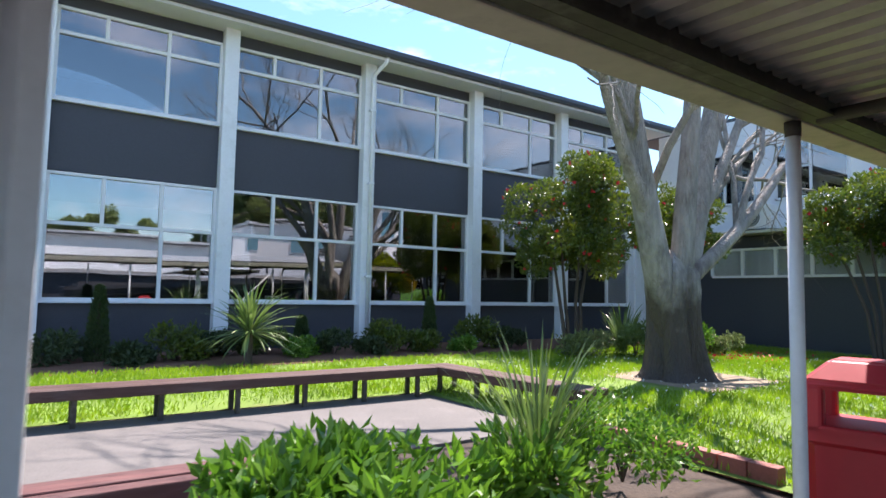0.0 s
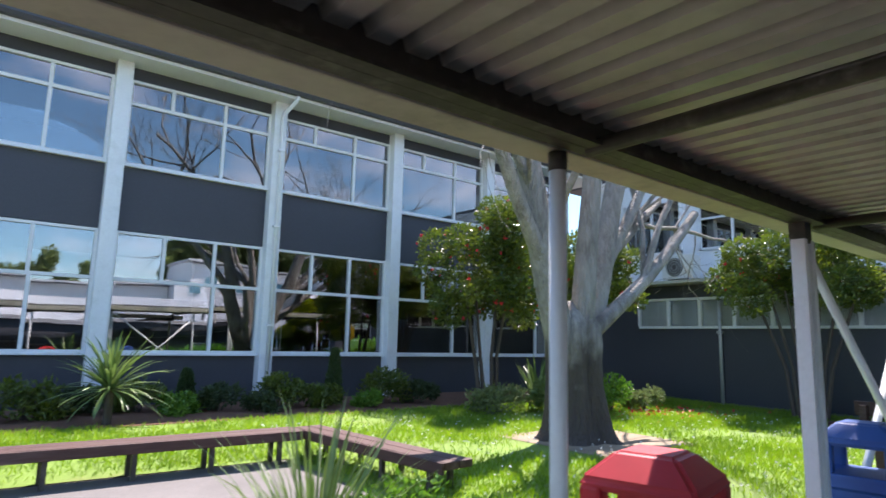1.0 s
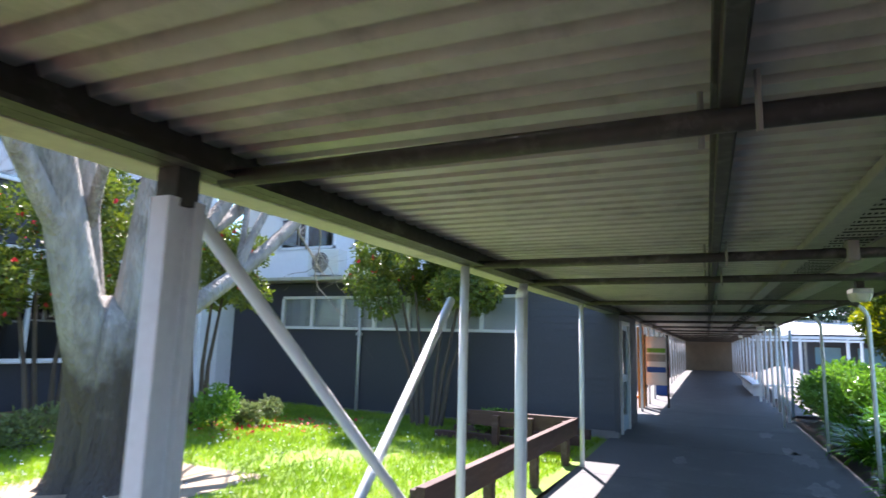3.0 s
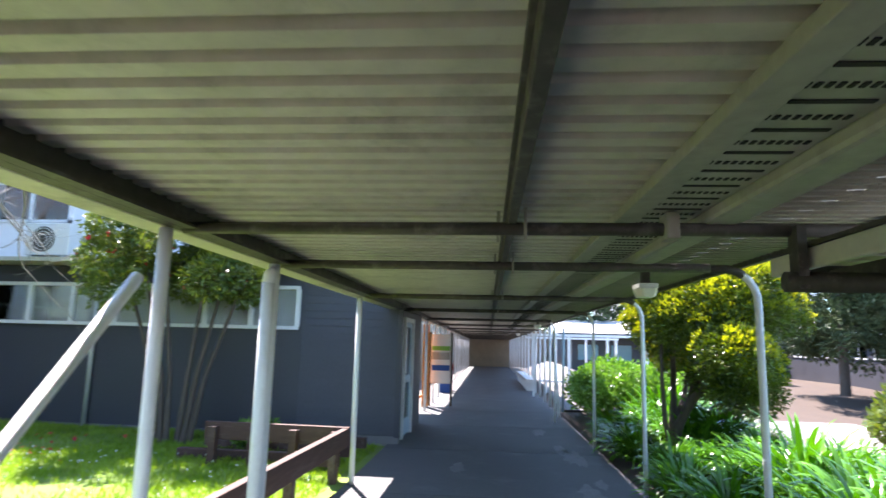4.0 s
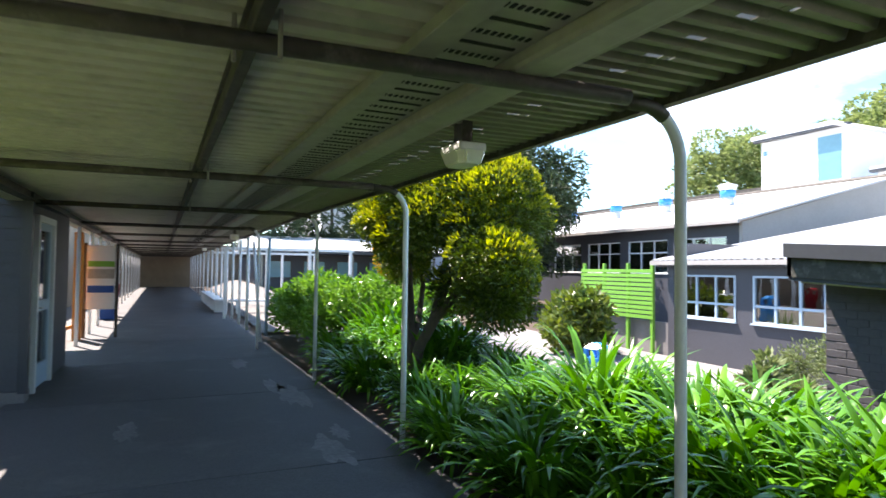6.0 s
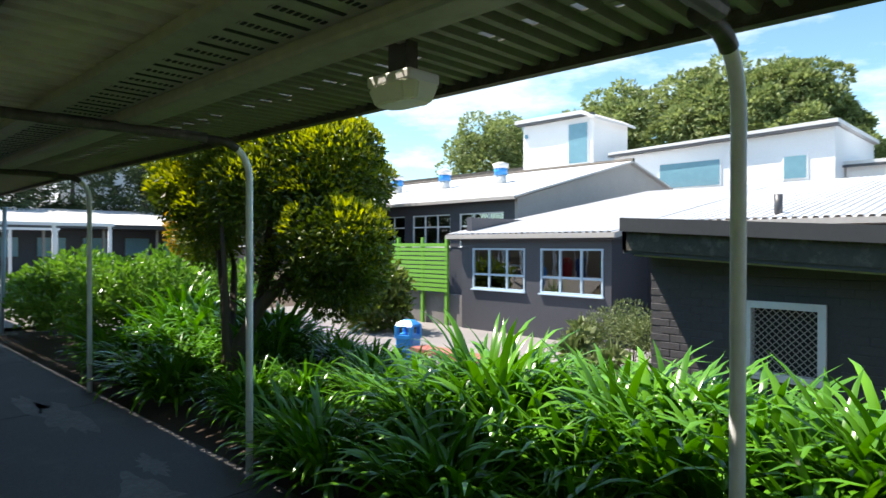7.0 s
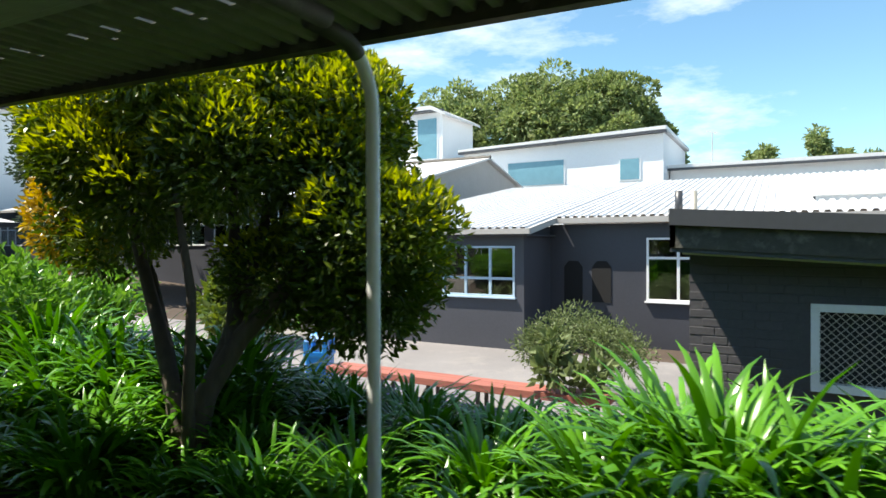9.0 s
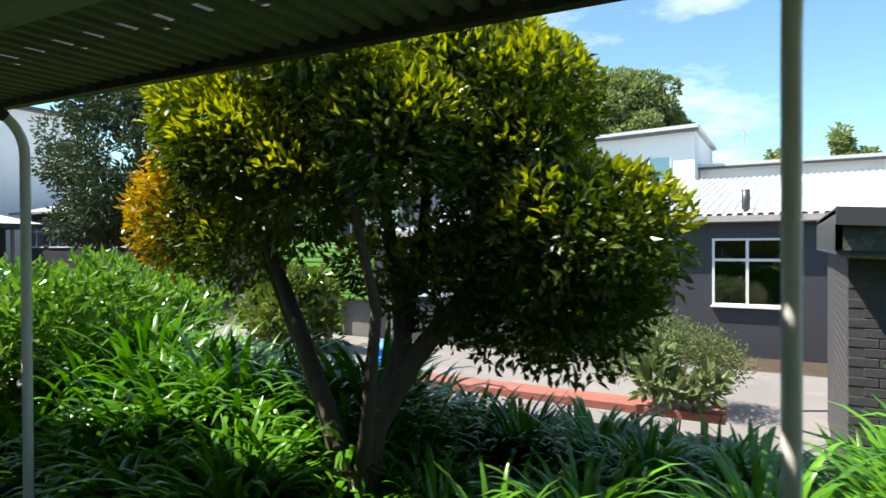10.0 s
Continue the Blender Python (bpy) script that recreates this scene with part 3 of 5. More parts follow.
# side canopy that leaves the walk, hung under its edge
side = tagged(wthing("side_canopy", (8.07, -1.29, 0.01)), "dark edged side walkway roof on a cream pipe post", "roof", kind="structure")
corrugated("roof_sheet", -2.92, -0.07, -7, 0.0, 2.09, 2.05, 0.19, 0.03, M["roof_under"], parent=side)
part("fascia", B((-2.9, -0.06, 0.0, 0.04, 1.99, 2.08), bevel=0.008), M["cream"], side, "stained cream fascia")
part("edge_trim", B((-2.9, -0.05, 0.0, 0.045, 2.082, 2.1), (-0.06, -0.005, -7, -0.01, 2.0, 2.085)), M["steel_dark"], side)
part("end_pipe", tube([(-0.42, 0.14, 1.93), (-0.42, -7, 1.97)], 0.045, 10), M["steel_dark"], side, smooth=True)
part("cross_pipe", B((-2.9, -0.0, -0.3, -0.24, 1.95, 2.03)), M["steel_dark"], side)
part("hanger", B((-0.46, -0.38, 0.06, 0.1, 1.9, 2.17)), M["steel_dark"], side)
part("post", tube([(-0.42, -0.4, -0.3), (-0.42, -0.4, 1.9)], 0.042, 14), M["cream"], side, "cream painted pipe post", smooth=True)



def climb(x):
    return 0.009 * (min(max(x, -2.0), 17.0) - 6.5)


for top in [o for o in scene.objects if o.parent is None and o.name.split(".")[0] in ("walkway_roof", "bent_post", "pipe_post", "channel_post", "bulkhead_light", "cross_brace")]:
    x0 = (WALK.inverted() @ top.matrix_basis.translation).x
    for o in top.children:
        bm = bmesh.new(); bm.from_mesh(o.data)
        if top.name.startswith("walkway_roof"):
            for cut in (-2.0, 17.0):
                bmesh.ops.bisect_plane(bm, geom=bm.verts[:] + bm.edges[:] + bm.faces[:], plane_co=(cut, 0, 0), plane_no=(1, 0, 0))
        for v in bm.verts:
            if v.co.z > 1.9 or top.name.startswith("bulkhead"):
                v.co.z += climb(x0 + v.co.x)
        bm.to_mesh(o.data); bm.free()

# ---- two-storey classroom block ----
FY = 12.05
COLS = [-8.93, -5.96, -2.99, -0.02, 2.96, 5.93, 8.9, 11.86, 14.85]
north = tagged(thing("wall_north"), "charcoal panelled wall of a two-storey classroom block", "wall", kind="structure")
for k, x in enumerate(COLS):
    part("pilaster", B((x - 0.135, x + 0.135, FY - 0.24, FY + 0.1, 0.0, 6.28), bevel=0.008), M["white"], north, "white painted column")
for a, b in zip(COLS, COLS[1:]):
    x0, x1 = a + 0.13, b - 0.13
    part("panel", B((x0, x1, FY + 0.0, FY + 0.1, 0.0, 1.03)), M["panel"], north)
    part("panel", B((x0, x1, FY - 0.02, FY + 0.1, 3.22, 4.40)), M["panel"], north)
    part("panel", B((x0, x1, FY + 0.0, FY + 0.1, 6.03, 6.28)), M["panel"], north)
part("concrete_base", B((-12, 15.2, FY - 0.12, FY + 0.05, -0.2, 0.13)), M["asphalt"], north)
roof_n = tagged(thing("roof_north"), "white soffit and charcoal gutter along the eaves", "roof", kind="structure")
part("soffit", B((-12, 16, 11.4, 17.2, 6.28, 6.32)), M["window_white"], roof_n)
part("fascia", B((-12, 16, 11.36, 11.4, 6.24, 6.42)), M["window_white"], roof_n)
part("gutter", prism([(11.24, 6.3), (11.355, 6.3), (11.355, 6.45), (11.22, 6.45), (11.21, 6.36)], "x", -12, 16), M["gutter"], roof_n)
part("roof_sheet", prism([(11.3, 6.44), (20, 7.5), (20, 7.55), (11.3, 6.48)], "x", -12, 16), M["gutter"], roof_n)
pipe = tagged(thing("downpipe", (5.95, 11.75, 0)), "white painted downpipe on a column", "pipe")
part("pipe", tube([(0.12, -0.42, 6.32), (0.1, -0.38, 6.2), (0.0, -0.02, 6.0), (0, 0, 5.9), (0, 0, 0.1)], 0.045, 10), M["white"], pipe, smooth=True)
for z in (1.6, 3.6, 5.2):
    part("bracket", B((-0.07, 0.07, -0.05, 0.06, z, z + 0.04)), M["white"], pipe)
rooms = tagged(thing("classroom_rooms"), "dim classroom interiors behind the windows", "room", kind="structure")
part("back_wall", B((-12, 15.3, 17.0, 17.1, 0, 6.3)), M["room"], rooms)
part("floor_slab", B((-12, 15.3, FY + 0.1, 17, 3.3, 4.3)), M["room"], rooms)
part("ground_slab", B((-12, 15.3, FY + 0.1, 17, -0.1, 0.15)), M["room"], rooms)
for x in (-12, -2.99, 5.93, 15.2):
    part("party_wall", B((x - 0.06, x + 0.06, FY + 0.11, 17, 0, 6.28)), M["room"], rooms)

BARS = 0.045


def window(name, x0, x1, z0, z1, lights, y, blind=None, material=None, facing=-1, label="white framed window reflecting the sky", glass=None):
    """A window in a wall along x. lights: panes as fractions (u0, u1, v0, v1) of the opening."""
    material = material or M["window_white"]
    w = tagged(thing(name, ((x0 + x1) / 2, y, z0)), label, "window", kind="structure")
    W, H = x1 - x0, z1 - z0
    ox = -W / 2
    bars = [(ox, -ox, -0.05, 0.04, 0, 0.05), (ox, -ox, -0.05, 0.04, H - 0.05, H), (ox, ox + 0.05, -0.05, 0.04, 0.05, H - 0.05), (-ox - 0.05, -ox, -0.05, 0.04, 0.05, H - 0.05)]
    seen = set()
    for u0, u1, v0, v1 in lights:
        if u0 > 0 and (u0, v0, v1) not in seen:
            seen.add((u0, v0, v1)); bars.append((ox + W * u0 - 0.03, ox + W * u0 + 0.03, -0.045, 0.035, max(H * v0, 0.05), min(H * v1, H - 0.05)))
        if v0 > 0 and (v0, "h", u0) not in seen:
            seen.add((v0, "h", u0)); bars.append((ox + W * u0, ox + W * u1, -0.048, 0.03, H * v0 - 0.03, H * v0 + 0.03))
    part("window_frame", B(*bars), material, w)
    part("window_sill", B((ox - 0.03, -ox + 0.03, -0.1 if facing < 0 else -0.03, 0.03 if facing < 0 else 0.1, -0.04, 0.0), bevel=0.005), material, w)
    for u0, u1, v0, v1 in lights:
        g = part("pane", B((ox + W * u0 + 0.01, ox + W * u1 - 0.01, -0.004, 0.004, H * v0 + 0.01, H * v1 - 0.01)), glass or M["glass"], w)
        g.visible_shadow = False
        g.rotation_euler = (0.006 * math.sin(u0 * 37 + v0 * 11 + x0), 0, 0.009 * math.sin(u0 * 19 + v1 * 23 + 2 * x0))
    if blind:
        for u0, u1, v0, v1 in blind:
            part("blind", B((ox + W * u0 + 0.02, ox + W * u1 - 0.02, -facing * 0.09, -facing * 0.1, H * v0, H * v1)), M["blind"], w, "pale drawn blind")
    return w


UPPER = [(0, 0.28, 0.72, 1), (0.28, 0.65, 0.72, 1), (0.65, 1, 0.72, 1), (0, 0.65, 0, 0.72), (0.65, 1, 0, 0.72)]
LOWER = [(0, 0.31, 0.6, 1), (0.31, 0.65, 0.6, 1), (0.65, 1, 0.6, 1), (0, 0.66, 0, 0.6), (0.66, 1, 0, 0.6)]
n = 0
for k, (a, b) in enumerate(zip(COLS, COLS[1:])):
    n += 1
    top = [(0, 1, 0.74, 1)]
    if k == 5:
        top.append((0, 0.64, 0.0, 0.74))
    window(f"window_{n}", a + 0.135, b - 0.135, 4.42, 6.03, UPPER, FY, blind=top)
    n += 1
    window(f"window_{n}", a + 0.135, b - 0.135, 1.05, 3.2, LOWER, FY, blind=[(0.45, 0.98, 0.02, 0.98)] if k == 7 else None)

# ---- end wing with weatherboards ----
EX = 15.3
east = tagged(thing("wall_east"), "charcoal weatherboard wall with a band of windows", "wall", kind="structure")
part("wall_core", B((EX, EX + 0.15, 1.9, 3.68, 0.0, 2.9), (EX, EX + 0.15, 3.68, 9.65, 0.0, 1.84), (EX, EX + 0.15, 3.68, 9.65, 2.6, 2.9), (EX, EX + 0.15, 9.65, 12.0, 0.0, 2.9)), M["panel"], east)
part("concrete_base", B((EX - 0.03, EX + 0.2, 1.86, 12, -0.2, 0.12)), M["asphalt"], east)
part("corner_board", B((EX - 0.03, EX + 0.06, 1.84, 1.93, 0.1, 2.9)), M["panel"], east)
for i in range(21):
    z = 0.13 + i * 0.128
    part("weatherboard", prism([(EX - 0.028, z), (EX - 0.001, z), (EX - 0.001, z + 0.135), (EX - 0.01, z + 0.135)], "y", 1.93, 3.62), M["boards"], east)
part("ledge", B((EX - 0.55, EX + 2.4, 1.9, 12, 2.93, 3.0)), M["cream"], east, "cream painted ledge")
part("upper_wall", B((EX + 0.9, EX + 1.0, 1.9, 12, 3.0, 6.3)), M["white_wall"], east, "white upper wall")
part("white_return", B((EX - 0.5, EX - 0.02, 11.2, 11.9, 0.0, 2.93)), M["white"], east, "white painted return panel")
part("roof_block", B((EX + 0.15, EX + 2.4, 1.95, 12, 2.9, 2.93), (EX + 0.9, EX + 8, 1.9, 13, 6.3, 6.4)), M["gutter"], east)
band = tagged(thing("window_band", (EX, 6.67, 1.84)), "long band of white framed high windows", "window", kind="structure")
fr = [(-0.06, 0.05, -2.99, 2.98, 0, 0.06), (-0.06, 0.05, -2.99, 2.98, 0.7, 0.76)]
for i in range(8):
    y = -2.97 + i * 0.85
    fr.append((-0.055, 0.045, y - 0.04, y + 0.04, 0.06, 0.7))
part("window_frame", B(*fr), M["window_white"], band)
for i in range(7):
    y = -2.97 + i * 0.85
    part("pane", B((-0.004, 0.004, y + 0.03, y + 0.82, 0.05, 0.71)), M["glass_plain"], band).visible_shadow = False
    part("blind", B((0.03, 0.04, y + 0.03, y + 0.82, 0.05, 0.71)), M["blind"], band)
for i in range(3):
    w = tagged(thing(f"window_{40 + i}", (EX + 0.9, 5.2 + i * 2.3, 3.9)), "white framed upper window", "window", kind="structure")
    part("window_frame", B((-0.05, 0.02, -0.9, 0.9, 0, 0.06), (-0.05, 0.02, -0.9, 0.9, 1.44, 1.5), (-0.05, 0.02, -0.9, -0.84, 0, 1.5), (-0.05, 0.02, 0.84, 0.9, 0, 1.5), (-0.05, 0.02, -0.03, 0.03, 0, 1.5), (-0.05, 0.02, 0, 0.9, 0.8, 0.85)), M["window_white"], w)
    part("pane", B((-0.02, -0.012, -0.84, 0.84, 0.06, 1.44)), M["glass"], w)
    part("backing", B((-0.008, -0.002, -0.84, 0.84, 0.06, 1.44)), M["room"], w)


def air_conditioner(x, y, z):
    t = thing("air_conditioner", (x, y, z), "white outdoor air conditioner unit on a ledge", "air conditioner")
    part("casing", B((-0.17, 0.17, -0.42, 0.42, 0.04, 0.62), bevel=0.015), M["ac_white"], t)
    bm = bmesh.new()
    bmesh.ops.create_cone(bm, cap_ends=True, segments=24, radius1=0.23, radius2=0.23, depth=0.012, matrix=pose(-0.172, 0.08, 0.33, 0, 90, 0))
    part("fan_grille", bm, M["steel_dark"], t, "dark round fan grille")
    for r in (0.08, 0.14, 0.2):
        part("grille_ring", tube([(-0.182, 0.08 + r * math.cos(a), 0.33 + r * math.sin(a)) for a in [2 * math.pi * j / 20 for j in range(21)]], 0.006, 5), M["ac_white"], t)
    for y2 in (-0.3, 0.3):
        part("foot", B((-0.16, 0.16, y2 - 0.03, y2 + 0.03, 0.0, 0.04)), M["galv"], t)


air_conditioner(EX - 0.3, 8.25, 3.0)
dp = thing("downpipe", (EX - 0.06, 7.45, 0), "grey painted downpipe on the charcoal wall", "pipe")
part("pipe", tube([(0, 0, 0.05), (0, 0, 2.93)], 0.04, 10), M["galv"], dp, smooth=True)
part("bracket", B((-0.06, 0.05, -0.06, 0.06, 1.72, 1.78)), M["galv"], dp)

# wall along the walk beyond the corner, with a glazed door
along = tagged(thing("wall_walkway"), "charcoal painted brick wall beside the walkway", "wall", kind="structure")
part("wall_core", B((EX + 0.07, EX + 0.5, 1.94, 2.1, 0, 2.9), (EX + 1.5, EX + 2.9, 1.94, 2.1, 0, 2.9), (EX + 0.5, EX + 1.5, 1.94, 2.1, 2.12, 2.9)), M["brick_grey"], along)
part("return_wall", B((EX + 2.75, EX + 2.9, 2.1, 12, 0, 2.9)), M["brick_grey"], along)
d = tagged(thing("door_1", (EX + 1.0, 1.93, 0)), "white framed glazed door beside the walkway", "door", kind="structure")
part("door_frame", B((-0.5, -0.42, -0.06, 0.1, 0, 2.12), (0.42, 0.5, -0.06, 0.1, 0, 2.12), (-0.42, 0.42, -0.06, 0.1, 2.04, 2.12)), M["window_white"], d)
part("door_leaf", B((-0.42, -0.32, -0.02, 0.03, 0.02, 2.04), (0.32, 0.42, -0.02, 0.03, 0.02, 2.04), (-0.32, 0.32, -0.02, 0.03, 0.02, 0.3), (-0.32, 0.32, -0.02, 0.03, 0.95, 1.08), (-0.32, 0.32, -0.02, 0.03, 1.95, 2.04)), M["pale_blue"], d)
part("pane", B((-0.32, 0.32, 0.0, 0.008, 0.3, 0.95)), M["glass"], d)
part("pane", B((-0.32, 0.32, 0.0, 0.008, 1.08, 1.95)), M["glass"], d)
part("door_handle", tube([(-0.36, -0.03, 1.0), (-0.36, -0.08, 1.0), (-0.27, -0.08, 1.0)], 0.01, 8), M["galv"], d)

# far end of the walk
tagged(obj("wall_end", B((57, 57.3, -6, 12, 0, 3.2)), M["brick_tan"]), "tan brick wall closing the walkway", "wall", kind="structure")
far_n = tagged(obj("wall_far_north", B((26, 57, 4.2, 4.4, 0, 3.4)), M["brick_tan"]), "tan brick wall beside the far walkway", "wall", kind="structure")

# ---- courtyard buildings ----
GY = -0.93
kit = tagged(thing("wall_courtyard"), "charcoal courtyard building with pale blue windows", "wall", kind="structure")
KY = -12.7
part("wall_core", B((16.1, 16.32, KY - 0.2, KY, GY, 1.75), (18.2, 18.72, KY - 0.2, KY, GY, 1.75), (20.65, 21.1, KY - 0.2, KY, GY, 1.75), (16.32, 18.2, KY - 0.2, KY, GY, 0.3), (18.72, 20.65, KY - 0.2, KY, GY, 0.3), (16.32, 18.2, KY - 0.2, KY, 1.48, 1.75), (18.72, 20.65, KY - 0.2, KY, 1.48, 1.75)), M["boards"], kit)
part("side_wall", B((16.1, 16.3, -14.5, KY - 0.2, GY, 1.95)), M["boards"], kit)
part("back_wall", B((20.9, 21.1, -24, KY - 0.2, GY, 2.4)), M["boards"], kit)
part("recess_wall", B((13.75, 16.1, -14.7, -14.5, GY, 2.0), (12.35, 13.75, -14.7, -14.5, GY, 0.18), (12.35, 13.75, -14.7, -14.5, 1.66, 2.0), (-10, 12.35, -14.7, -14.5, GY, 2.0)), M["panel"], kit)
SIX = [(0, 0.33, 0.36, 1), (0.33, 0.67, 0.36, 1), (0.67, 1, 0.36, 1), (0, 0.33, 0, 0.36), (0.33, 0.67, 0, 0.36), (0.67, 1, 0, 0.36)]
window("window_50", 16.32, 18.2, 0.3, 1.48, SIX, KY - 0.02, material=M["pale_blue"], facing=1, label="pale blue six-pane window in the charcoal wall")
window("window_51", 18.72, 20.65, 0.3, 1.48, SIX, KY - 0.02, material=M["pale_blue"], facing=1, label="pale blue six-pane window in the charcoal wall")
window("window_52", 12.35, 13.75, 0.18, 1.66, [(0, 0.5, 0.68, 1), (0.5, 1, 0.68, 1), (0, 0.5, 0, 0.68), (0.5, 1, 0, 0.68)], -14.5, facing=1, label="white four-pane window in the charcoal wall")
for x in (15.05, 15.75):
    w = tagged(thing("window_arch", (x - 0.25, -14.49, 0.1)), "dark arched pane beside the recess", "window", kind="structure")
    part("pane", prism([(-0.23, 0), (0.23, 0), (0.23, 0.85), (0.12, 1.0), (-0.12, 1.0), (-0.23, 0.85)], "y", -0.01, 0.01), M["slot"], w)
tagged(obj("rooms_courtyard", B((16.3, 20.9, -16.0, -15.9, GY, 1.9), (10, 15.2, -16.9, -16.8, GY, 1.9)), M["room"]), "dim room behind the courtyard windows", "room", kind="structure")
kr = tagged(thing("roof_courtyard"), "pale ribbed iron roof with a white gutter edge", "roof", kind="structure")
corrugated("roof_sheet", 15.9, 21.45, -25, -12.45, 3.95, 1.86, 0.2, 0.05, M["roof_white"], parent=kr)
corrugated("roof_sheet", -12.15, 15.9, -25, -14.25, 3.95, 2.15, 0.2, 0.05, M["roof_white"], parent=kr)
part("gutter", B((15.85, 21.5, -12.5, -12.38, 1.75, 1.87)), M["stone"], kr)
part("gutter", B((-12, 15.85, -14.3, -14.18, 2.02, 2.15)), M["stone"], kr)
part("verge", prism([(-12.4, 1.74), (-14.3, 2.05), (-14.3, 2.18), (-12.4, 1.88)], "x", 15.83, 15.9), M["stone"], kr)
part("soffit", B((15.95, 21.4, -24.5, -12.5, 1.7, 1.74)), M["boards"], kr)
part("back_slope", prism([(-25, 3.9), (-32, 2.5), (-32, 2.55), (-25, 3.97)], "x", -12, 21.3), M["roof_white"], kr)
vent = thing("roof_vent", (13.1, -14.9, 2.25), "dark steel flue pipe standing on the roof", "vent pipe")
part("pipe", tube([(0, 0, -0.1), (0, 0, 0.5)], 0.09, 12), M["gutter"], vent, smooth=True)

hatch = thing("roof_hatch", (9.4, -16.8, 2.5), "low pale roof hatch on the iron roof", "hatch")
part("kerb", B((-0.9, 0.9, -0.5, 0.5, -0.1, 0.12)), M["roof_white"], hatch)
part("lid", B((-0.96, 0.96, -0.56, 0.56, 0.12, 0.18), bevel=0.01), M["white"], hatch)

# shed with a sloping flat roof
shed = tagged(thing("wall_shed"), "charcoal painted brick shed wall", "wall", kind="structure")
SY = -6.2
part("wall_core", B((11.6, 11.8, -9.6, SY - 0.2, GY, 1.5), (10.76, 11.8, SY - 0.2, SY - 0.006, GY, 1.5), (10.05, 10.76, SY - 0.2, SY - 0.006, GY, 0.2), (10.05, 10.76, SY - 0.2, SY - 0.006, 0.98, 1.5), (2, 10.05, SY - 0.2, SY - 0.006, GY, 1.5), (2, 11.78, -9.6, -9.45, GY, 1.4), (2, 2.2, -9.45, SY - 0.2, GY, 1.4)), M["brick_grey"], shed)
sr = tagged(thing("roof_shed"), "charcoal fascia of the shed's flat roof", "roof", kind="structure")


def sl(x):
    return 0.058 * (x - 11.9)


for n0, y0, y1, z0, z1, mm in (("fascia", -5.75, -5.70, 1.71, 1.86, "gutter"), ("fascia_board", -5.83, -5.76, 1.5, 1.73, "steel_dark"), ("trim", -5.9, -5.835, 1.435, 1.495, "cream"), ("soffit", -9.9, -5.78, 1.46, 1.5, "boards"), ("roof_sheet", -9.9, -5.74, 1.8, 1.84, "gutter")):
    bm = bmesh.new()
    prism([(11.92 if n0 != "trim" else 11.82, z0), (11.92 if n0 != "trim" else 11.82, z1), (1.5, z1 + sl(1.5)), (1.5, z0 + sl(1.5))], "y", y0, y1, bm)
    part(n0, bm, M[mm], sr)
part("end_fascia", B((11.87, 11.92, -9.9, -5.76, 1.5, 1.855)), M["gutter"], sr)
sw = tagged(thing("window_60", (10.405, SY, 0.2)), "white framed window covered by diamond security mesh", "window", kind="structure")
part("window_frame", B((-0.37, -0.30, -0.08, 0.04, 0, 0.79), (0.30, 0.37, -0.08, 0.04, 0, 0.79), (-0.30, 0.30, -0.08, 0.04, 0.72, 0.79), (-0.30, 0.30, -0.08, 0.04, 0, 0.07)), M["white"], sw)
part("pane", B((-0.3, 0.3, -0.1, -0.09, 0.07, 0.72)), M["dark"], sw)
for i in range(-9, 10):
    for s in (1, -1):
        c = i * 0.07
        a0, a1 = max(-0.3, -0.325 - s * 0 + c), min(0.3, 0.325 + c)
        if a1 - a0 > 0.03:
            v0, v1 = 0.395 + s * (a0 - c), 0.395 + s * (a1 - c)
            part("mesh_wire", tube([(a0, 0.0, v0), (a1, 0.0, v1)], 0.005, 4, cap=False), M["mesh_metal"], sw)
dp = thing("downpipe", (12.2, -10.0, 0), "grey downpipe behind the shed corner", "pipe")
part("pipe", tube([(0, 0, GY), (0, 0, 2.35)], 0.05, 10), M["tray"], dp, smooth=True)

# long block behind
lb = tagged(thing("wall_long_block"), "charcoal long block with white framed windows", "wall", kind="structure")
LY = -20.0
part("wall_low", B((25.0, 54.7, LY - 0.15, LY, GY, 1.5)), M["boards"], lb)
part("wall_high", B((25.0, 54.7, LY - 0.15, LY, 3.05, 3.6)), M["boards"], lb)
for i in range(9):
    part("pier", B((25.0 + i * 3.3, 25.6 + i * 3.3, LY - 0.14, LY + 0.03, 1.5, 3.05)), M["boards"], lb)
    window(f"window_{70 + i}", 25.6 + i * 3.3, 28.3 + i * 3.3, 1.5, 3.05, [(u / 3, (u + 1) / 3, v, w) for u in range(3) for v, w in ((0, 0.62), (0.62, 1))], LY - 0.05, facing=1, blind=[(0.34, 0.66, 0.02, 0.6)] if i % 3 == 1 else None)
part("end_wall", prism([(LY, GY), (LY, 3.6), (-29.5, 6.0), (-33.9, 4.9), (-33.9, GY)], "x", 24.85, 25.0), M["stone"], lb)
part("inner_wall", B((25.0, 54, -24, -23.9, GY, 3.6)), M["room"], lb)
lr = tagged(thing("roof_long_block"), "pale iron roof of the long block", "roof", kind="structure")
part("roof_sheet", prism([(LY + 0.45, 3.6), (-29.5, 6.02), (-34.4, 4.8), (-34.4, 4.88), (-29.5, 6.12), (LY + 0.45, 3.68)], "x", 24.6, 55), M["roof_white"], lr)
part("gutter", B((24.6, 55, LY + 0.42, LY + 0.54, 3.52, 3.66)), M["stone"], lr)
part("ridge_cap", tube([(24.6, -29.5, 6.14), (55, -29.5, 6.14)], 0.12, 8), M["steel_dark"], lr)
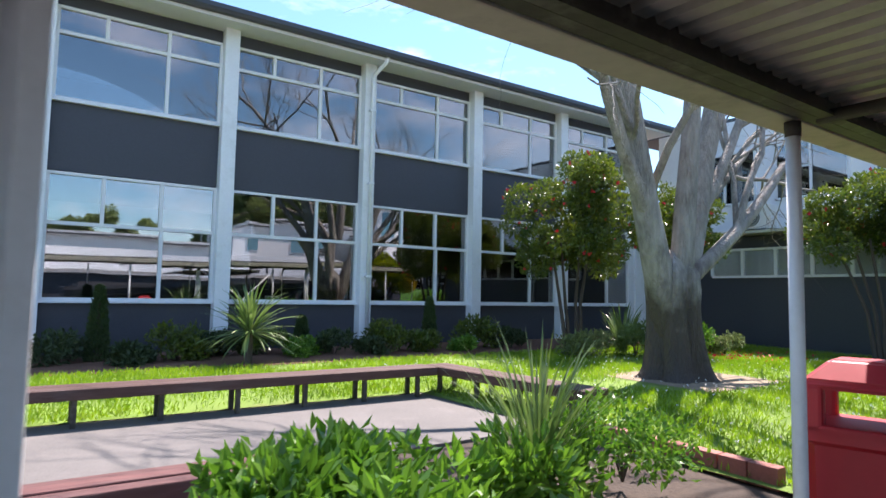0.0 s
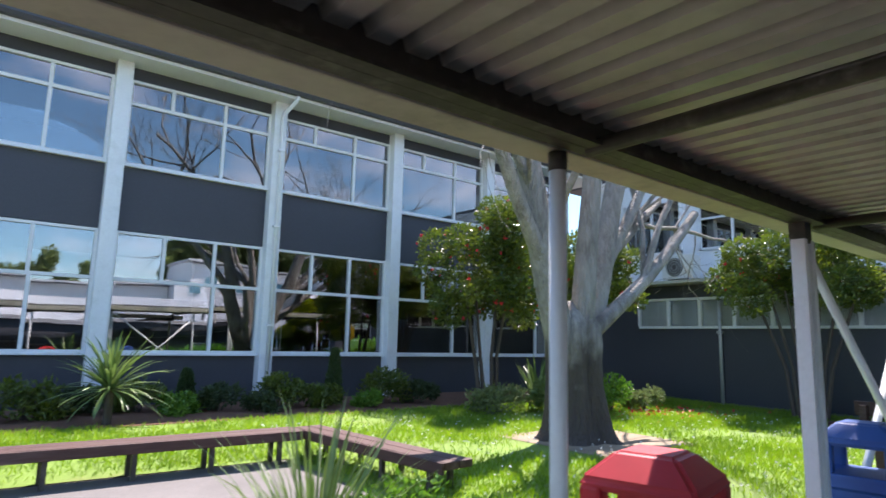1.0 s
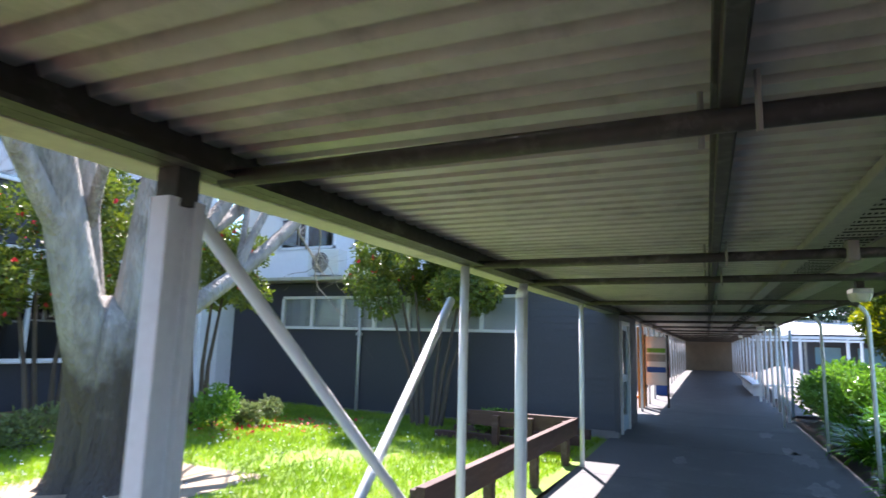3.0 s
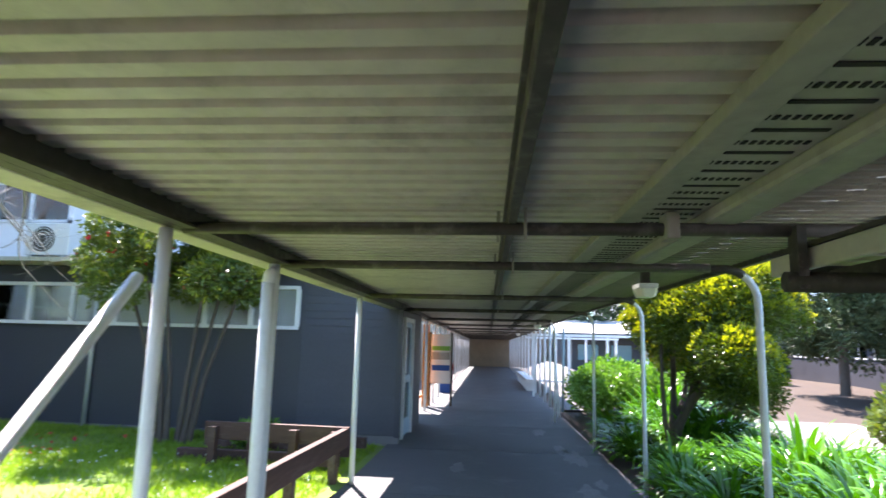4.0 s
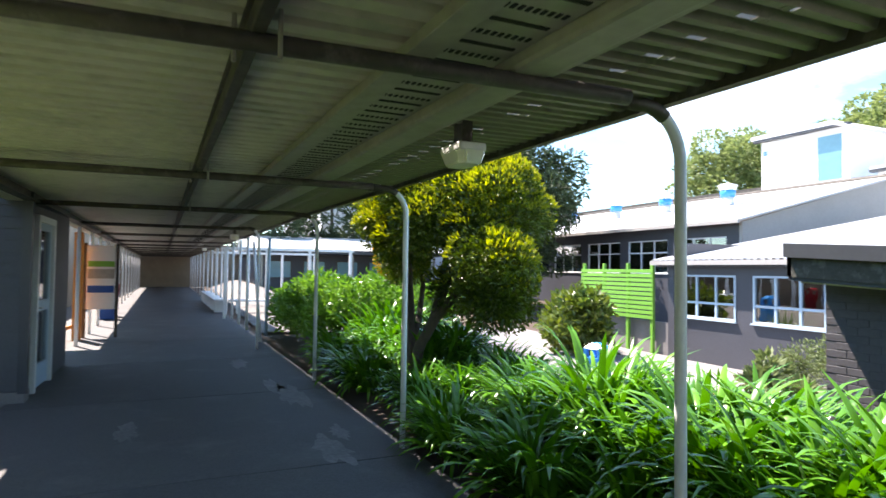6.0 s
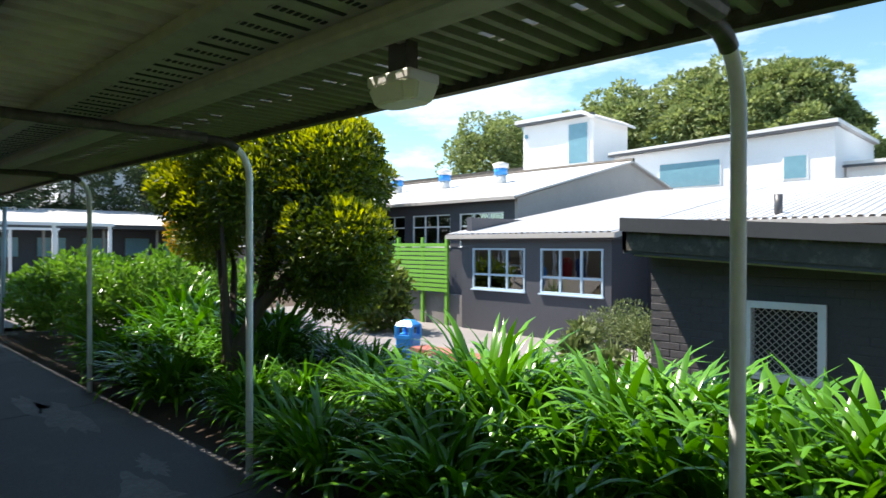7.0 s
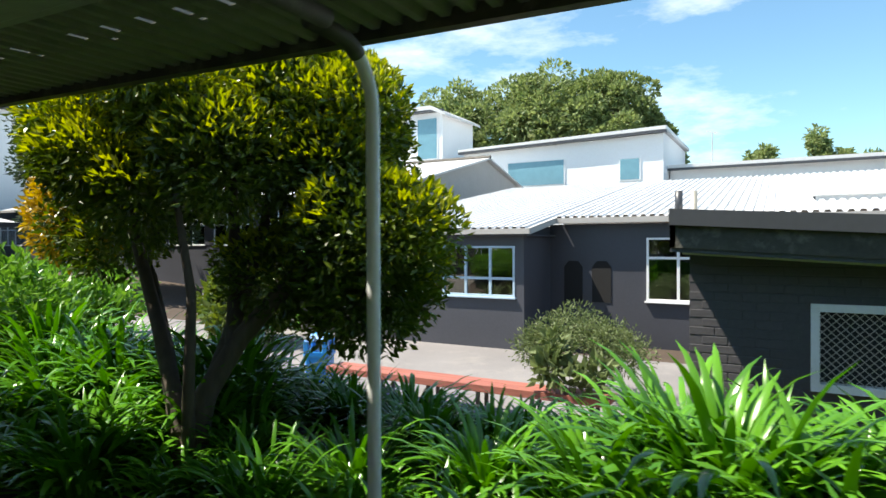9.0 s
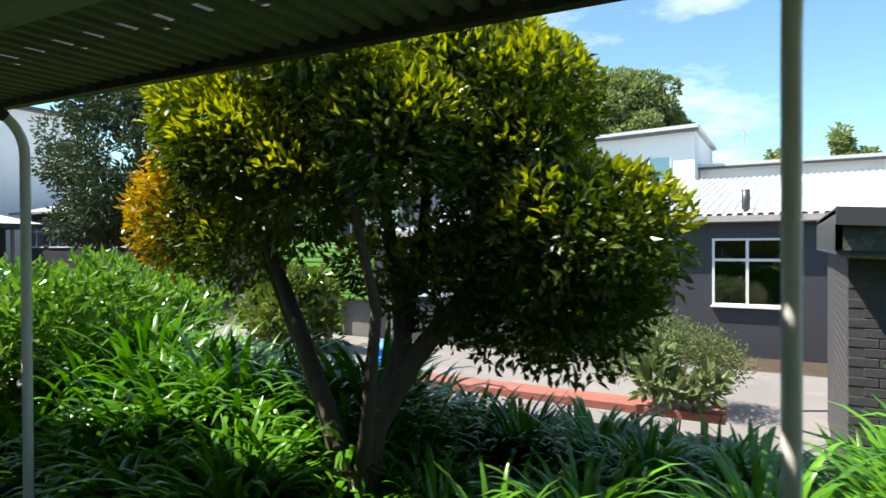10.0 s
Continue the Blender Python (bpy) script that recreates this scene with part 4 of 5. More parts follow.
for x in (29.7, 34.0, 38.3, 43.0):
    c = thing("roof_cowl", (x, -24.6, 4.95), "white and blue metal roof ventilator", "ventilator", "roof ventilators")
    part("stem", tube([(0, 0, -0.2), (0, 0, 0.4)], 0.3, 12), M["ac_white"], c, smooth=True)
    part("band", tube([(0, 0, 0.4), (0, 0, 0.75)], 0.36, 12), M["blue_light"], c, smooth=True)
    part("cap", tube([(0, 0, 0.75), (0, 0, 1.0), (0, 0, 1.1)], [0.38, 0.46, 0.12], 12), M["ac_white"], c, smooth=True)

# white building with a tower
WB = -36.0
wb = thing("white_building", (0, 0, 0), "white plastered two-storey building with a square tower", "building")


def wx(x):
    return 10.2 + (x - 10.2) * 1.1235


def wz(z):
    return 1.57 + (z - 1.57) * 1.1235


part("wall", B((wx(16.1), wx(27.4), WB - 9, WB, GY, wz(6.3))), M["white_wall"], wb)
part("gable", prism([(wx(27.4), wz(6.3)), (wx(27.4), wz(6.9)), (wx(16.1), wz(7.15)), (wx(16.1), wz(6.3))], "y", WB - 9, WB), M["white_wall"], wb)
part("roof", prism([(wx(27.6), wz(6.92)), (wx(27.6), wz(7.05)), (wx(15.9), wz(7.4)), (wx(15.9), wz(7.22))], "y", WB - 9.4, WB + 0.4), M["roof_white"], wb)
part("tower", B((wx(29.0), wx(34.4), WB - 5, WB - 0.3, GY, wz(9.6))), M["white_wall"], wb)
part("tower_roof", prism([(wx(28.6), wz(9.3)), (wx(28.6), wz(9.45)), (wx(29.6), wz(9.95)), (wx(34.8), wz(10.0)), (wx(34.8), wz(9.75)), (wx(29.6), wz(9.7))], "y", WB - 5.4, WB + 0.2), M["roof_white"], wb)
part("wing", B((wx(34.4), wx(58), WB - 8, WB - 1, GY, wz(6.7))), M["white_wall"], wb)
part("wing_roof", B((wx(34.4), wx(58.5), WB - 8.5, WB - 0.6, wz(6.7), wz(6.95))), M["steel_dark"], wb)
part("annex", B((-20, wx(16.05), WB - 7, WB - 2, GY, wz(5.35))), M["white_wall"], wb)
part("annex_gutter", B((-20, wx(16.8), WB - 1.6, WB - 1.45, wz(5.3), wz(5.42))), M["gutter"], wb)
part("annex_roof", B((-20, wx(16.8), WB - 7.4, WB - 1.6, wz(5.35), wz(5.6))), M["roof_white"], wb)
for x0, x1, z0, z1, dy in ((21.2, 24.6, 4.7, 6.15, 0), (17.2, 18.3, 4.75, 5.95, 0), (29.3, 30.8, 6.7, 9.3, -0.3), (33.9, 34.3, 8.7, 9.1, -0.3), (36.5, 38, 5.2, 6.2, -1), (41, 42.5, 5.2, 6.2, -1), (46, 47.5, 5.2, 6.2, -1)):
    wd = part("window", B((wx(x0), wx(x1), WB + dy, WB + dy + 0.06, wz(z0), wz(z1))), M["window_white"], wb)
    part("pane", B((wx(x0) + 0.08, wx(x1) - 0.08, WB + dy + 0.061, WB + dy + 0.075, wz(z0) + 0.08, wz(z1) - 0.08)), M["teal_glass"], wd)

# dark eaves lines and a mast on the white building
part("eave", prism([(wx(27.6), wz(6.78)), (wx(27.6), wz(6.9)), (wx(15.9), wz(7.2)), (wx(15.9), wz(7.08))], "y", WB + 0.05, WB + 0.42), M["gutter"], wb)
part("tower_eaves", B((wx(28.8), wx(34.7), WB - 0.2, WB + 0.18, wz(9.6), wz(9.7))), M["gutter"], wb)
mast = thing("roof_mast", (14.5, -38.5, wz(5.6)), "thin mast with a small aerial on the far roof", "aerial")
part("pole", tube([(0, 0, 0), (0, 0, 1.9)], 0.04, 6), M["galv"], mast)
part("aerial", tube([(-0.3, 0, 1.8), (0.3, 0, 1.95)], 0.04, 6), M["galv"], mast)


# ---- trees ----
def limb(bm, p, d, length, r, depth, g, keep):
    """A tapering limb with forks."""
    pts, rad = [Vector(p)], [r]
    d = Vector(d).normalized()
    n = 5
    for i in range(n):
        d = (d + Vector(g.normal(0, 0.03 if r > 0.1 else 0.12, 3)) + Vector((0, 0, 0.04))).normalized()
        pts.append(pts[-1] + d * length / n)
        rad.append(r * (1 - 0.42 * (i + 1) / n))
    tube(pts, rad, 10 if r > 0.08 else (6 if r > 0.02 else 4), bm, cap=False)
    keep.append((pts[-1].copy(), d.copy()))
    if depth > 0:
        for k in range(int(g.integers(2, 4)) + (1 if depth in (2, 3) else 0)):
            i = int(g.integers(2, n + 1))
            axis = Vector(g.normal(size=3)).cross(d).normalized()
            nd = (d + axis * g.uniform(0.4, 0.9)).normalized()
            limb(bm, pts[i], nd, length * g.uniform(0.6, 0.85), rad[i] * g.uniform(0.5, 0.7), depth - 1, g, keep)


# large bare tree on the lawn
g = np.random.default_rng(5)
big = thing("bare_tree", (8.1, 5.8, 0.05), "large bare grey-barked tree on the lawn", "tree")
bm = bmesh.new()
prof = [(0.0, 0.6), (0.08, 0.5), (0.22, 0.44), (0.45, 0.4), (0.8, 0.37), (1.1, 0.365), (1.35, 0.38), (1.6, 0.36), (1.8, 0.26), (1.95, 0.1)]
rings = []
for i, (z, r) in enumerate(prof):
    ring = []
    for j in range(72):
        a = 2 * math.pi * j / 72
        w = 1 + 0.09 * math.sin(a * 5 + 1) * (1.6 - z / 2.2) + 0.05 * math.sin(a * 9 + z * 2) + 0.03 * math.sin(a * 13 - z * 3) + 0.028 * math.sin(a * 22 + 1.5 * math.sin(z * 4)) * (1.3 - z / 2)
        ring.append(bm.verts.new((r * w * math.cos(a) - 0.1 * z / 2, r * w * math.sin(a), z)))
    rings.append(ring)
for a, b in zip(rings, rings[1:]):
    for j in range(72):
        bm.faces.new((a[j], a[(j + 1) % 72], b[(j + 1) % 72], b[j]))
bm.faces.new(rings[-1])
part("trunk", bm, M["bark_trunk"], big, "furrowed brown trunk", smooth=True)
keep = []
MAIN_LIMBS = [((-0.15, 0.0, 0.75), (-0.32, 0.0, 1), 4.2, 0.24), ((-0.08, 0.15, 1.1), (-0.2, 0.12, 1), 3.8, 0.14), ((-0.02, -0.1, 1.0), (-0.02, -0.08, 1), 4.3, 0.19), ((0.12, 0.08, 0.8), (0.34, 0.05, 1), 4.2, 0.23), ((0.3, -0.08, 1.55), (1.0, -0.1, 0.68), 3.4, 0.125)]
for p, d, L, r in MAIN_LIMBS:
    bm = bmesh.new()
    limb(bm, p, d, L, r, 5, g, keep)
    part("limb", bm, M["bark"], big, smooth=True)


def tree(name, at, label, crown, n, leaf, material, trunks, seed, wood="bark_dark", flowers=0, shell=0.6, scatter=0.8):
    t = thing(name, at, label, "tree")
    g = np.random.default_rng(seed)
    for pts, r in trunks:
        m = len(pts)
        part("trunk", tube(pts, [r * (1 - 0.6 * i / (m - 1)) for i in range(m)], 8, cap=False), M[wood], t, smooth=True)
    pts, d = crown_points(crown, n, seed, shell)
    c = leaves("crown", pts, d, leaf[0], leaf[1], material, seed, scatter=scatter)
    c.parent = t
    if flowers:
        pts, d = crown_points(crown, flowers, seed + 9, 0.97)
        fl = leaves("blossom", np.repeat(pts, 6, 0), np.repeat(d, 6, 0), 0.06, 0.06, M["flower"], seed, scatter=1.2)
        fl.parent = t
    return t


# round-crowned tree beside the walk
cr = lumps((-0.15, -0.1, 2.35), (1.65, 1.25, 0.95), 42, 0.36, 3, -0.22) + [(-1.25, -0.1, 1.6, 0.45, 0.5, 0.42), (-1.05, -0.3, 1.3, 0.45, 0.4, 0.38), (-1.5, 0.1, 1.4, 0.42, 0.42, 0.4), (-1.55, 0.2, 1.75, 0.42, 0.45, 0.4), (-1.6, 0.0, 1.5, 0.36, 0.4, 0.36), (-0.8, 0.2, 1.45, 0.38, 0.35, 0.32), (-0.7, -0.4, 1.6, 0.4, 0.4, 0.35), (1.2, 0.2, 1.85, 0.4, 0.4, 0.36), (0.75, 0.3, 1.7, 0.34, 0.34, 0.28), (0.2, -0.5, 1.55, 0.3, 0.3, 0.24)]
cr = [b for b in cr if not (b[0] < -1.25 and b[2] > 1.9)] + [(-0.4, 0.5, 2.5, 0.5, 0.5, 0.42), (0.25, 0.6, 2.35, 0.5, 0.45, 0.45), (-0.5, 0.0, 2.85, 0.5, 0.5, 0.36), (0.3, -0.2, 2.85, 0.5, 0.5, 0.36), (-1.0, -0.4, 2.3, 0.45, 0.45, 0.4), (0.9, -0.1, 2.3, 0.5, 0.5, 0.4), (-0.9, 0.2, 2.5, 0.45, 0.45, 0.4), (-0.8, -0.3, 2.65, 0.45, 0.45, 0.4), (-0.75, 0.6, 2.2, 0.45, 0.4, 0.4), (-0.2, 0.75, 2.0, 0.4, 0.35, 0.35), (-1.15, 0.1, 2.1, 0.42, 0.45, 0.4), (-1.25, 0.0, 2.48, 0.4, 0.42, 0.36), (-1.72, 0.1, 1.72, 0.4, 0.4, 0.38), (-1.1, -0.3, 2.65, 0.38, 0.4, 0.34)]
tree("round_tree", (14.75, -2.95, -0.15), "round-crowned olive and yellow-green tree in the strap leaf bed", cr, 78000, (0.07, 0.031), M["olive"],
     [([(-0.5, 0.7, 0.1), (-0.48, 0.68, 0.5), (-0.3, 0.6, 0.75), (-0.02, 0.5, 1.15), (0.35, 0.4, 1.7), (0.75, 0.25, 2.3)], 0.075),
      ([(-0.54, 0.68, 0.2), (-0.6, 0.6, 0.75), (-0.75, 0.45, 1.1), (-1.0, 0.2, 1.5), (-1.35, 0.0, 1.85), (-1.7, -0.1, 2.1)], 0.08),
      ([(-0.6, 0.6, 0.7), (-0.65, 0.4, 1.2), (-0.6, 0.1, 1.8), (-0.5, -0.2, 2.6)], 0.06), ([(-0.72, 0.48, 1.05), (-0.55, 0.3, 1.5), (-0.3, 0.1, 2.1), (-0.2, 0.0, 2.7)], 0.055),
      ([(-0.3, 0.6, 0.75), (0.1, 0.35, 1.0), (0.6, 0.1, 1.45), (1.05, 0.0, 1.95)], 0.055), ([(-0.9, 0.3, 1.35), (-1.0, -0.1, 1.6), (-1.0, -0.5, 1.8)], 0.045), ([(-0.52, 0.66, 0.3), (-0.7, 0.8, 0.8), (-0.8, 0.85, 1.4), (-0.6, 0.8, 2.0)], 0.045)], 3, shell=0.5, scatter=0.7)
# upper crown leaves get a brighter yellow-green that paints in the sunlight
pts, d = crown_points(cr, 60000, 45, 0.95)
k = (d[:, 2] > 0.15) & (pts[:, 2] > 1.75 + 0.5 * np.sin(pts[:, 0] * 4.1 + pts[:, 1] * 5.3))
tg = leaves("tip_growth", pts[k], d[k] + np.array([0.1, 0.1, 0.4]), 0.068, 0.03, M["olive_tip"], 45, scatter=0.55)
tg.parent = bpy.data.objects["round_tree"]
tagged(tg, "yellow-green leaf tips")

pts, d = crown_points([(1.5, 0.15, 1.95, 0.42, 0.4, 0.45), (1.25, 0.2, 2.3, 0.35, 0.35, 0.3)], 4200, 44, 0.6)
yl = leaves("young_growth", pts, d, 0.07, 0.032, M["young_leaf"], 44)
yl.parent = bpy.data.objects["round_tree"]
tagged(yl, "orange and yellow young leaves")

# camellias
c1 = lumps((0, 0, 2.85), (1.35, 1.1, 1.6), 38, 0.38, 11, -0.7)
tree("camellia", (9.6, 9.3, 0.1), "glossy camellia with red blossom by the wall", c1, 17000, (0.1, 0.05), M["camellia"], [([(0.1 * i, 0, 0), (0.15 * i, 0.1, 1.0), (0.3 * i, 0.1, 2.4)], 0.05) for i in (-2, -1, 1, 2)], 11, flowers=90)
c2 = lumps((0, 0, 2.6), (1.0, 0.9, 0.95), 22, 0.34, 12, -0.6)
tree("camellia", (11.6, 8.3, 0.1), "glossy camellia with red blossom by the wall", c2, 10000, (0.1, 0.05), M["camellia"], [([(0.08 * i, 0, 0), (0.13 * i, 0.1, 1.0), (0.25 * i, 0.1, 2.4)], 0.05) for i in (-2, -1, 1, 2)], 12, flowers=50)
c3 = lumps((0, 0, 2.75), (1.0, 1.7, 1.0), 34, 0.36, 13, -0.6)
tree("camellia", (14.0, 5.1, 0.05), "glossy camellia with bare stems in front of the windows", c3, 16000, (0.1, 0.05), M["camellia"], [([(0, 0.09 * i, 0), (0.05, 0.14 * i, 1.0), (0.0, 0.32 * i, 2.5)], 0.055) for i in (-3, -2, -1, 1, 2, 3)], 13, flowers=40)

# dark conifer and far trees
cc = lumps((0, 0, 5.6), (4.6, 2.8, 5.0), 90, 0.95, 21, -0.85)
tree("conifer", (36.3, -15.8, -0.2), "tall dark green conifer beyond the courtyard", cc, 26000, (0.3, 0.11), M["conifer"], [([(0, 0, 0), (0, 0, 3), (0, 0, 7)], 0.25)], 21)
k = 0
for x, y, h, w in ((64, -64, 16.5, 8), (54, -66, 15.5, 7), (46, -62, 16.2, 6), (38, -60, 17, 6.5), (31, -61, 17.5, 6), (25.5, -60, 16, 4.5), (21.5, -60, 10.5, 2.5)):
    k += 1
    fc = lumps((0, 0, h * 0.62), (w, w * 0.8, h * 0.38), 60, w * 0.24, 30 + k, -0.7)
    tree("far_tree", (x, y, 2.5), "tall grey-green tree on the rise behind the buildings", fc, 15000, (0.55, 0.3), M["far_tree"], [([(0, 0, 0), (0.3, 0, h * 0.4), (0, 0, h * 0.75)], 0.5)], 30 + k, wood="bark", shell=0.8, scatter=0.45)
for i, (x, h) in enumerate(((13.0, 8.6), (7.7, 9.6), (5.6, 7.6), (2.4, 7.2))):
    fc = lumps((0, 0, h * 0.6), (1.6 if i != 1 else 1.0, 1.6, h * 0.35), 24, 0.7, 50 + i, -0.7)
    tree("far_tree", (x, -75, 4), "small distant tree above the roofs", fc, 1600, (0.6, 0.3), M["far_tree"], [([(0, 0, 0), (0, 0, h * 0.8)], 0.2)], 50 + i)

for i, (x, y, h) in enumerate(((53, -5.5, 8.5), (54, -10.0, 9.5), (53, -14.2, 8.0))):
    fc = lumps((0, 0, h * 0.55), (2.6, 2.5, h * 0.45), 40, 0.9, 56 + i, -0.85)
    tree("far_tree", (x, y, -0.1), "dark green tree behind the low classrooms", fc, 7000, (0.34, 0.16), M["conifer"], [([(0, 0, 0), (0, 0, h * 0.7)], 0.25)], 56 + i)

# ---- strap leaf bed ----
tufts = []
for s in range(5):
    t = thing("strap_clump", (0, 0, 0), "dense clump of glossy green strap leaves", "plant", "strap leaf bed")
    for n, cnt, L, lean, seed in (("outer_leaves", 96, 0.58, (0.35, 1.1), 60 + s), ("inner_leaves", 76, 0.66, (0.05, 0.6), 160 + s)):
        o = straps(n, cnt, L, 0.047, lean, 1.6, M["agapanthus"], seed, base_r=0.2, steps=7)
        o.parent = t
        tagged(o, kind="stuff")
    tufts.append(t)
g = np.random.default_rng(8)
spots = []
for x in np.arange(7.4, 17.2, 0.44):
    for y in np.arange(-1.98, -4.6, -0.44):
        spots.append((x + g.uniform(-0.2, 0.2), y + g.uniform(-0.2, 0.2)))
used = 0
for x, y in spots:
    z = float(ground_height(np.array(x), np.array(y))) + 0.03
    under = 12.0 < x < 14.3 and y < -1.9
    if (under and g.random() < 0.25) or (x < 9.6 and y > -2.25) or (x > 12.6 and y < -3.7 and x < 15.2):
        continue
    s = g.uniform(0.85, 1.2) * (0.76 if under else (1.1 if y < -2.35 else 0.97))
    m = Matrix.LocRotScale((x, y, z), Euler((0, 0, g.uniform(0, 6.28))), (s, s, s * g.uniform(0.95, 1.15)))
    if used < 5:
        tufts[used].matrix_basis = m
    else:
        o = copy_thing(tufts[used % 5], Matrix.Translation((x, y, z)))
        o.matrix_basis = m
    used += 1


# ---- things on the lawn side ----
def bench(at, length, legs, label, turn=0.0, width=0.36, material="wood"):
    """A long low seat of two planks on flat steel legs."""
    t = thing("bench", at, label, "bench", "timber seats")
    t.rotation_euler = (0, 0, radians(turn))
    for k in range(2):
        part("plank", B((0, length, -width / 2 + k * width / 2 + 0.004, -width / 2 + (k + 1) * width / 2 - 0.004, 0.30, 0.37), bevel=0.008), M[material], t)
    part("edge_board", B((0, length, -width / 2 - 0.03, -width / 2 + 0.0, 0.265, 0.368), bevel=0.006), M[material], t)
    for i in range(legs):
        x = 0.25 + i * (length - 0.5) / (legs - 1)
        part("leg", B((x - 0.025, x + 0.025, -width / 2 + 0.03, -width / 2 + 0.08, -0.02, 0.30), bevel=0.004), M["steel_dark"], t)
        part("leg", B((x - 0.025, x + 0.025, width / 2 - 0.08, width / 2 - 0.03, -0.02, 0.30), bevel=0.004), M["steel_dark"], t)
    return t


bench((-3.6, 6.9, -0.03), 8.0, 11, "long weathered dark brown timber seat on steel legs")
bench((4.6, 7.04, -0.03), 2.65, 4, "weathered dark brown timber seat meeting another at a corner", -85)

# low timber rails by the walk
for at, L, turn in (((7.7, 1.98, 0), 4.8, 0.5), ((12.62, 2.0, 0), 1.9, 88)):
    r = thing("timber_rail", at, "low red-brown timber rail on posts beside the walkway", "rail", "low rails")
    r.rotation_euler = (0, 0, radians(turn))
    part("rail", B((0, L, -0.04, 0.04, 0.38, 0.6), bevel=0.006), M["wood"], r)
    for i in range(4):
        x = 0.15 + i * (L - 0.3) / 3
        part("post", B((x - 0.05, x + 0.05, 0.045, 0.14, -0.1, 0.55), bevel=0.006), M["wood"], r)
for i in range(3):
    s = thing("timber_sleeper", (13.3 + i * 0.05, 2.2, 0.05 + 0.0), "old timber sleeper edging a bed by the wall", "sleeper", "garden sleepers")
    s.location.x = 12.9 + i * 0.75
    part("sleeper", B((0, 0.12, 0, 2.2, 0, 0.16), bevel=0.01), M["wood"], s)


def litter_bin(at, material, label, turn=0.0, h=1.08, w=0.44):
    """A moulded bin with sloping hood and four openings."""
    t = thing("litter_bin", at, label, "bin", "litter bins")
    t.rotation_euler = (0, 0, radians(turn))
    a, b = w / 2 * 0.88, w / 2
    bm = bmesh.new()
    rings = []
    for z, s in ((0.0, a), (0.06, a + 0.005), (0.6 * h, b - 0.01), (0.62 * h, b + 0.012), (0.66 * h, b + 0.012)):
        c = s * 0.8
        rings.append([bm.verts.new((x, y, z)) for x, y in ((-c, -s), (c, -s), (s, -c), (s, c), (c, s), (-c, s), (-s, c), (-s, -c))])
    for r0, r1 in zip(rings, rings[1:]):
        for j in range(8):
            bm.faces.new((r0[j], r0[(j + 1) % 8], r1[(j + 1) % 8], r1[j]))
    bm.faces.new(rings[0][::-1])
    part("body", bm, M[material], t)
    z0, z1, p = 0.66 * h, 0.88 * h, 0.09
    for sx in (-1, 1):
        for sy in (-1, 1):
            part("hood_post", B((sx * b, sx * (b - p), sy * b, sy * (b - p), z0 - 0.01, z1), bevel=0.018), M[material], t)
    part("hood_ledge", B((-b, b, -b, b, z0 - 0.02, z0 + 0.035), bevel=0.012), M[material], t)
    bm = bmesh.new()
    lo = [bm.verts.new((x, y, z1 - 0.02)) for x, y in ((-b, -b), (b, -b), (b, b), (-b, b))]
    mi = [bm.verts.new((x, y, z1 + 0.02)) for x, y in ((-b, -b), (b, -b), (b, b), (-b, b))]
    hi = [bm.verts.new((x * 0.52, y * 0.52, h)) for x, y in ((-b, -b), (b, -b), (b, b), (-b, b))]
    bm.faces.new(lo[::-1]); bm.faces.new(hi)
    for q, r in ((lo, mi), (mi, hi)):
        for j in range(4):
            bm.faces.new((q[j], q[(j + 1) % 4], r[(j + 1) % 4], r[j]))
    bmesh.ops.bevel(bm, geom=bm.edges[:], offset=0.016, segments=3, affect="EDGES")
    part("lid", bm, M[material], t, smooth=False)
    part("liner", B((-b + 0.05, b - 0.05, -b + 0.05, b - 0.05, z0 - 0.2, z0 - 0.1)), M["dark"], t)
    return t


litter_bin((3.38, 1.45, 0), "red", "red moulded plastic litter bin with open hood", 14, 1.0, 0.44)
litter_bin((5.62, 1.48, 0), "blue", "blue moulded plastic litter bin with open hood", 8, 0.97, 0.44)


def foliage(name, at, label, blobs, n, leaf, material, seed, category="shrub", group="", flowers=0):
    t = thing(name, at, label, category, group)
    pts, d = crown_points(blobs, n, seed, 0.45)
    leaves("foliage", pts, d + np.array([0, 0, 0.5]), leaf[0], leaf[1], M[material], seed).parent = t
    bm = bmesh.new()
    for i in range(5):
        a = i * 1.26
        tube([(0, 0, -0.05), (0.1 * math.cos(a), 0.1 * math.sin(a), blobs[0][2])], [0.012, 0.005], 5, bm, cap=False)
    part("stems", bm, M["bark_dark"], t)
    if flowers:
        pts, d = crown_points(blobs, flowers, seed + 5, 0.95)
        leaves("blossom", np.repeat(pts, 7, 0), np.repeat(d, 7, 0), 0.05, 0.05, M["flower"], seed, scatter=1.3).parent = t
    return t


# bushy planter by the walk
bl = lumps((0, 0, 0.14), (1.15, 0.65, 0.2), 26, 0.22, 71, -0.2)
foliage("broad_leaf_bush", (1.75, 3.1, 0.03), "low broad-leaved bush in the brick-edged planter", bl, 3000, (0.13, 0.055), "bush", 71, flowers=3)
bl = lumps((0, 0, 0.2), (0.75, 0.55, 0.25), 16, 0.2, 72, -0.2)
foliage("small_leaf_bush", (3.5, 3.0, 0.05), "small-leaved green bush at the planter's end", bl, 2200, (0.06, 0.03), "bush", 72)
o = straps("sword_grass", 110, 1.0, 0.018, (0.05, 0.6), 0.7, M["spiky"], 73, base_r=0.1, steps=5)
o.location = (2.75, 3.05, 0.1)
tagged(o, "tuft of upright sword-like grass in the planter", "plant")
edge = tagged(thing("planter_edging"), "dark red stained timber sleepers edging the planter", "edging", kind="structure")
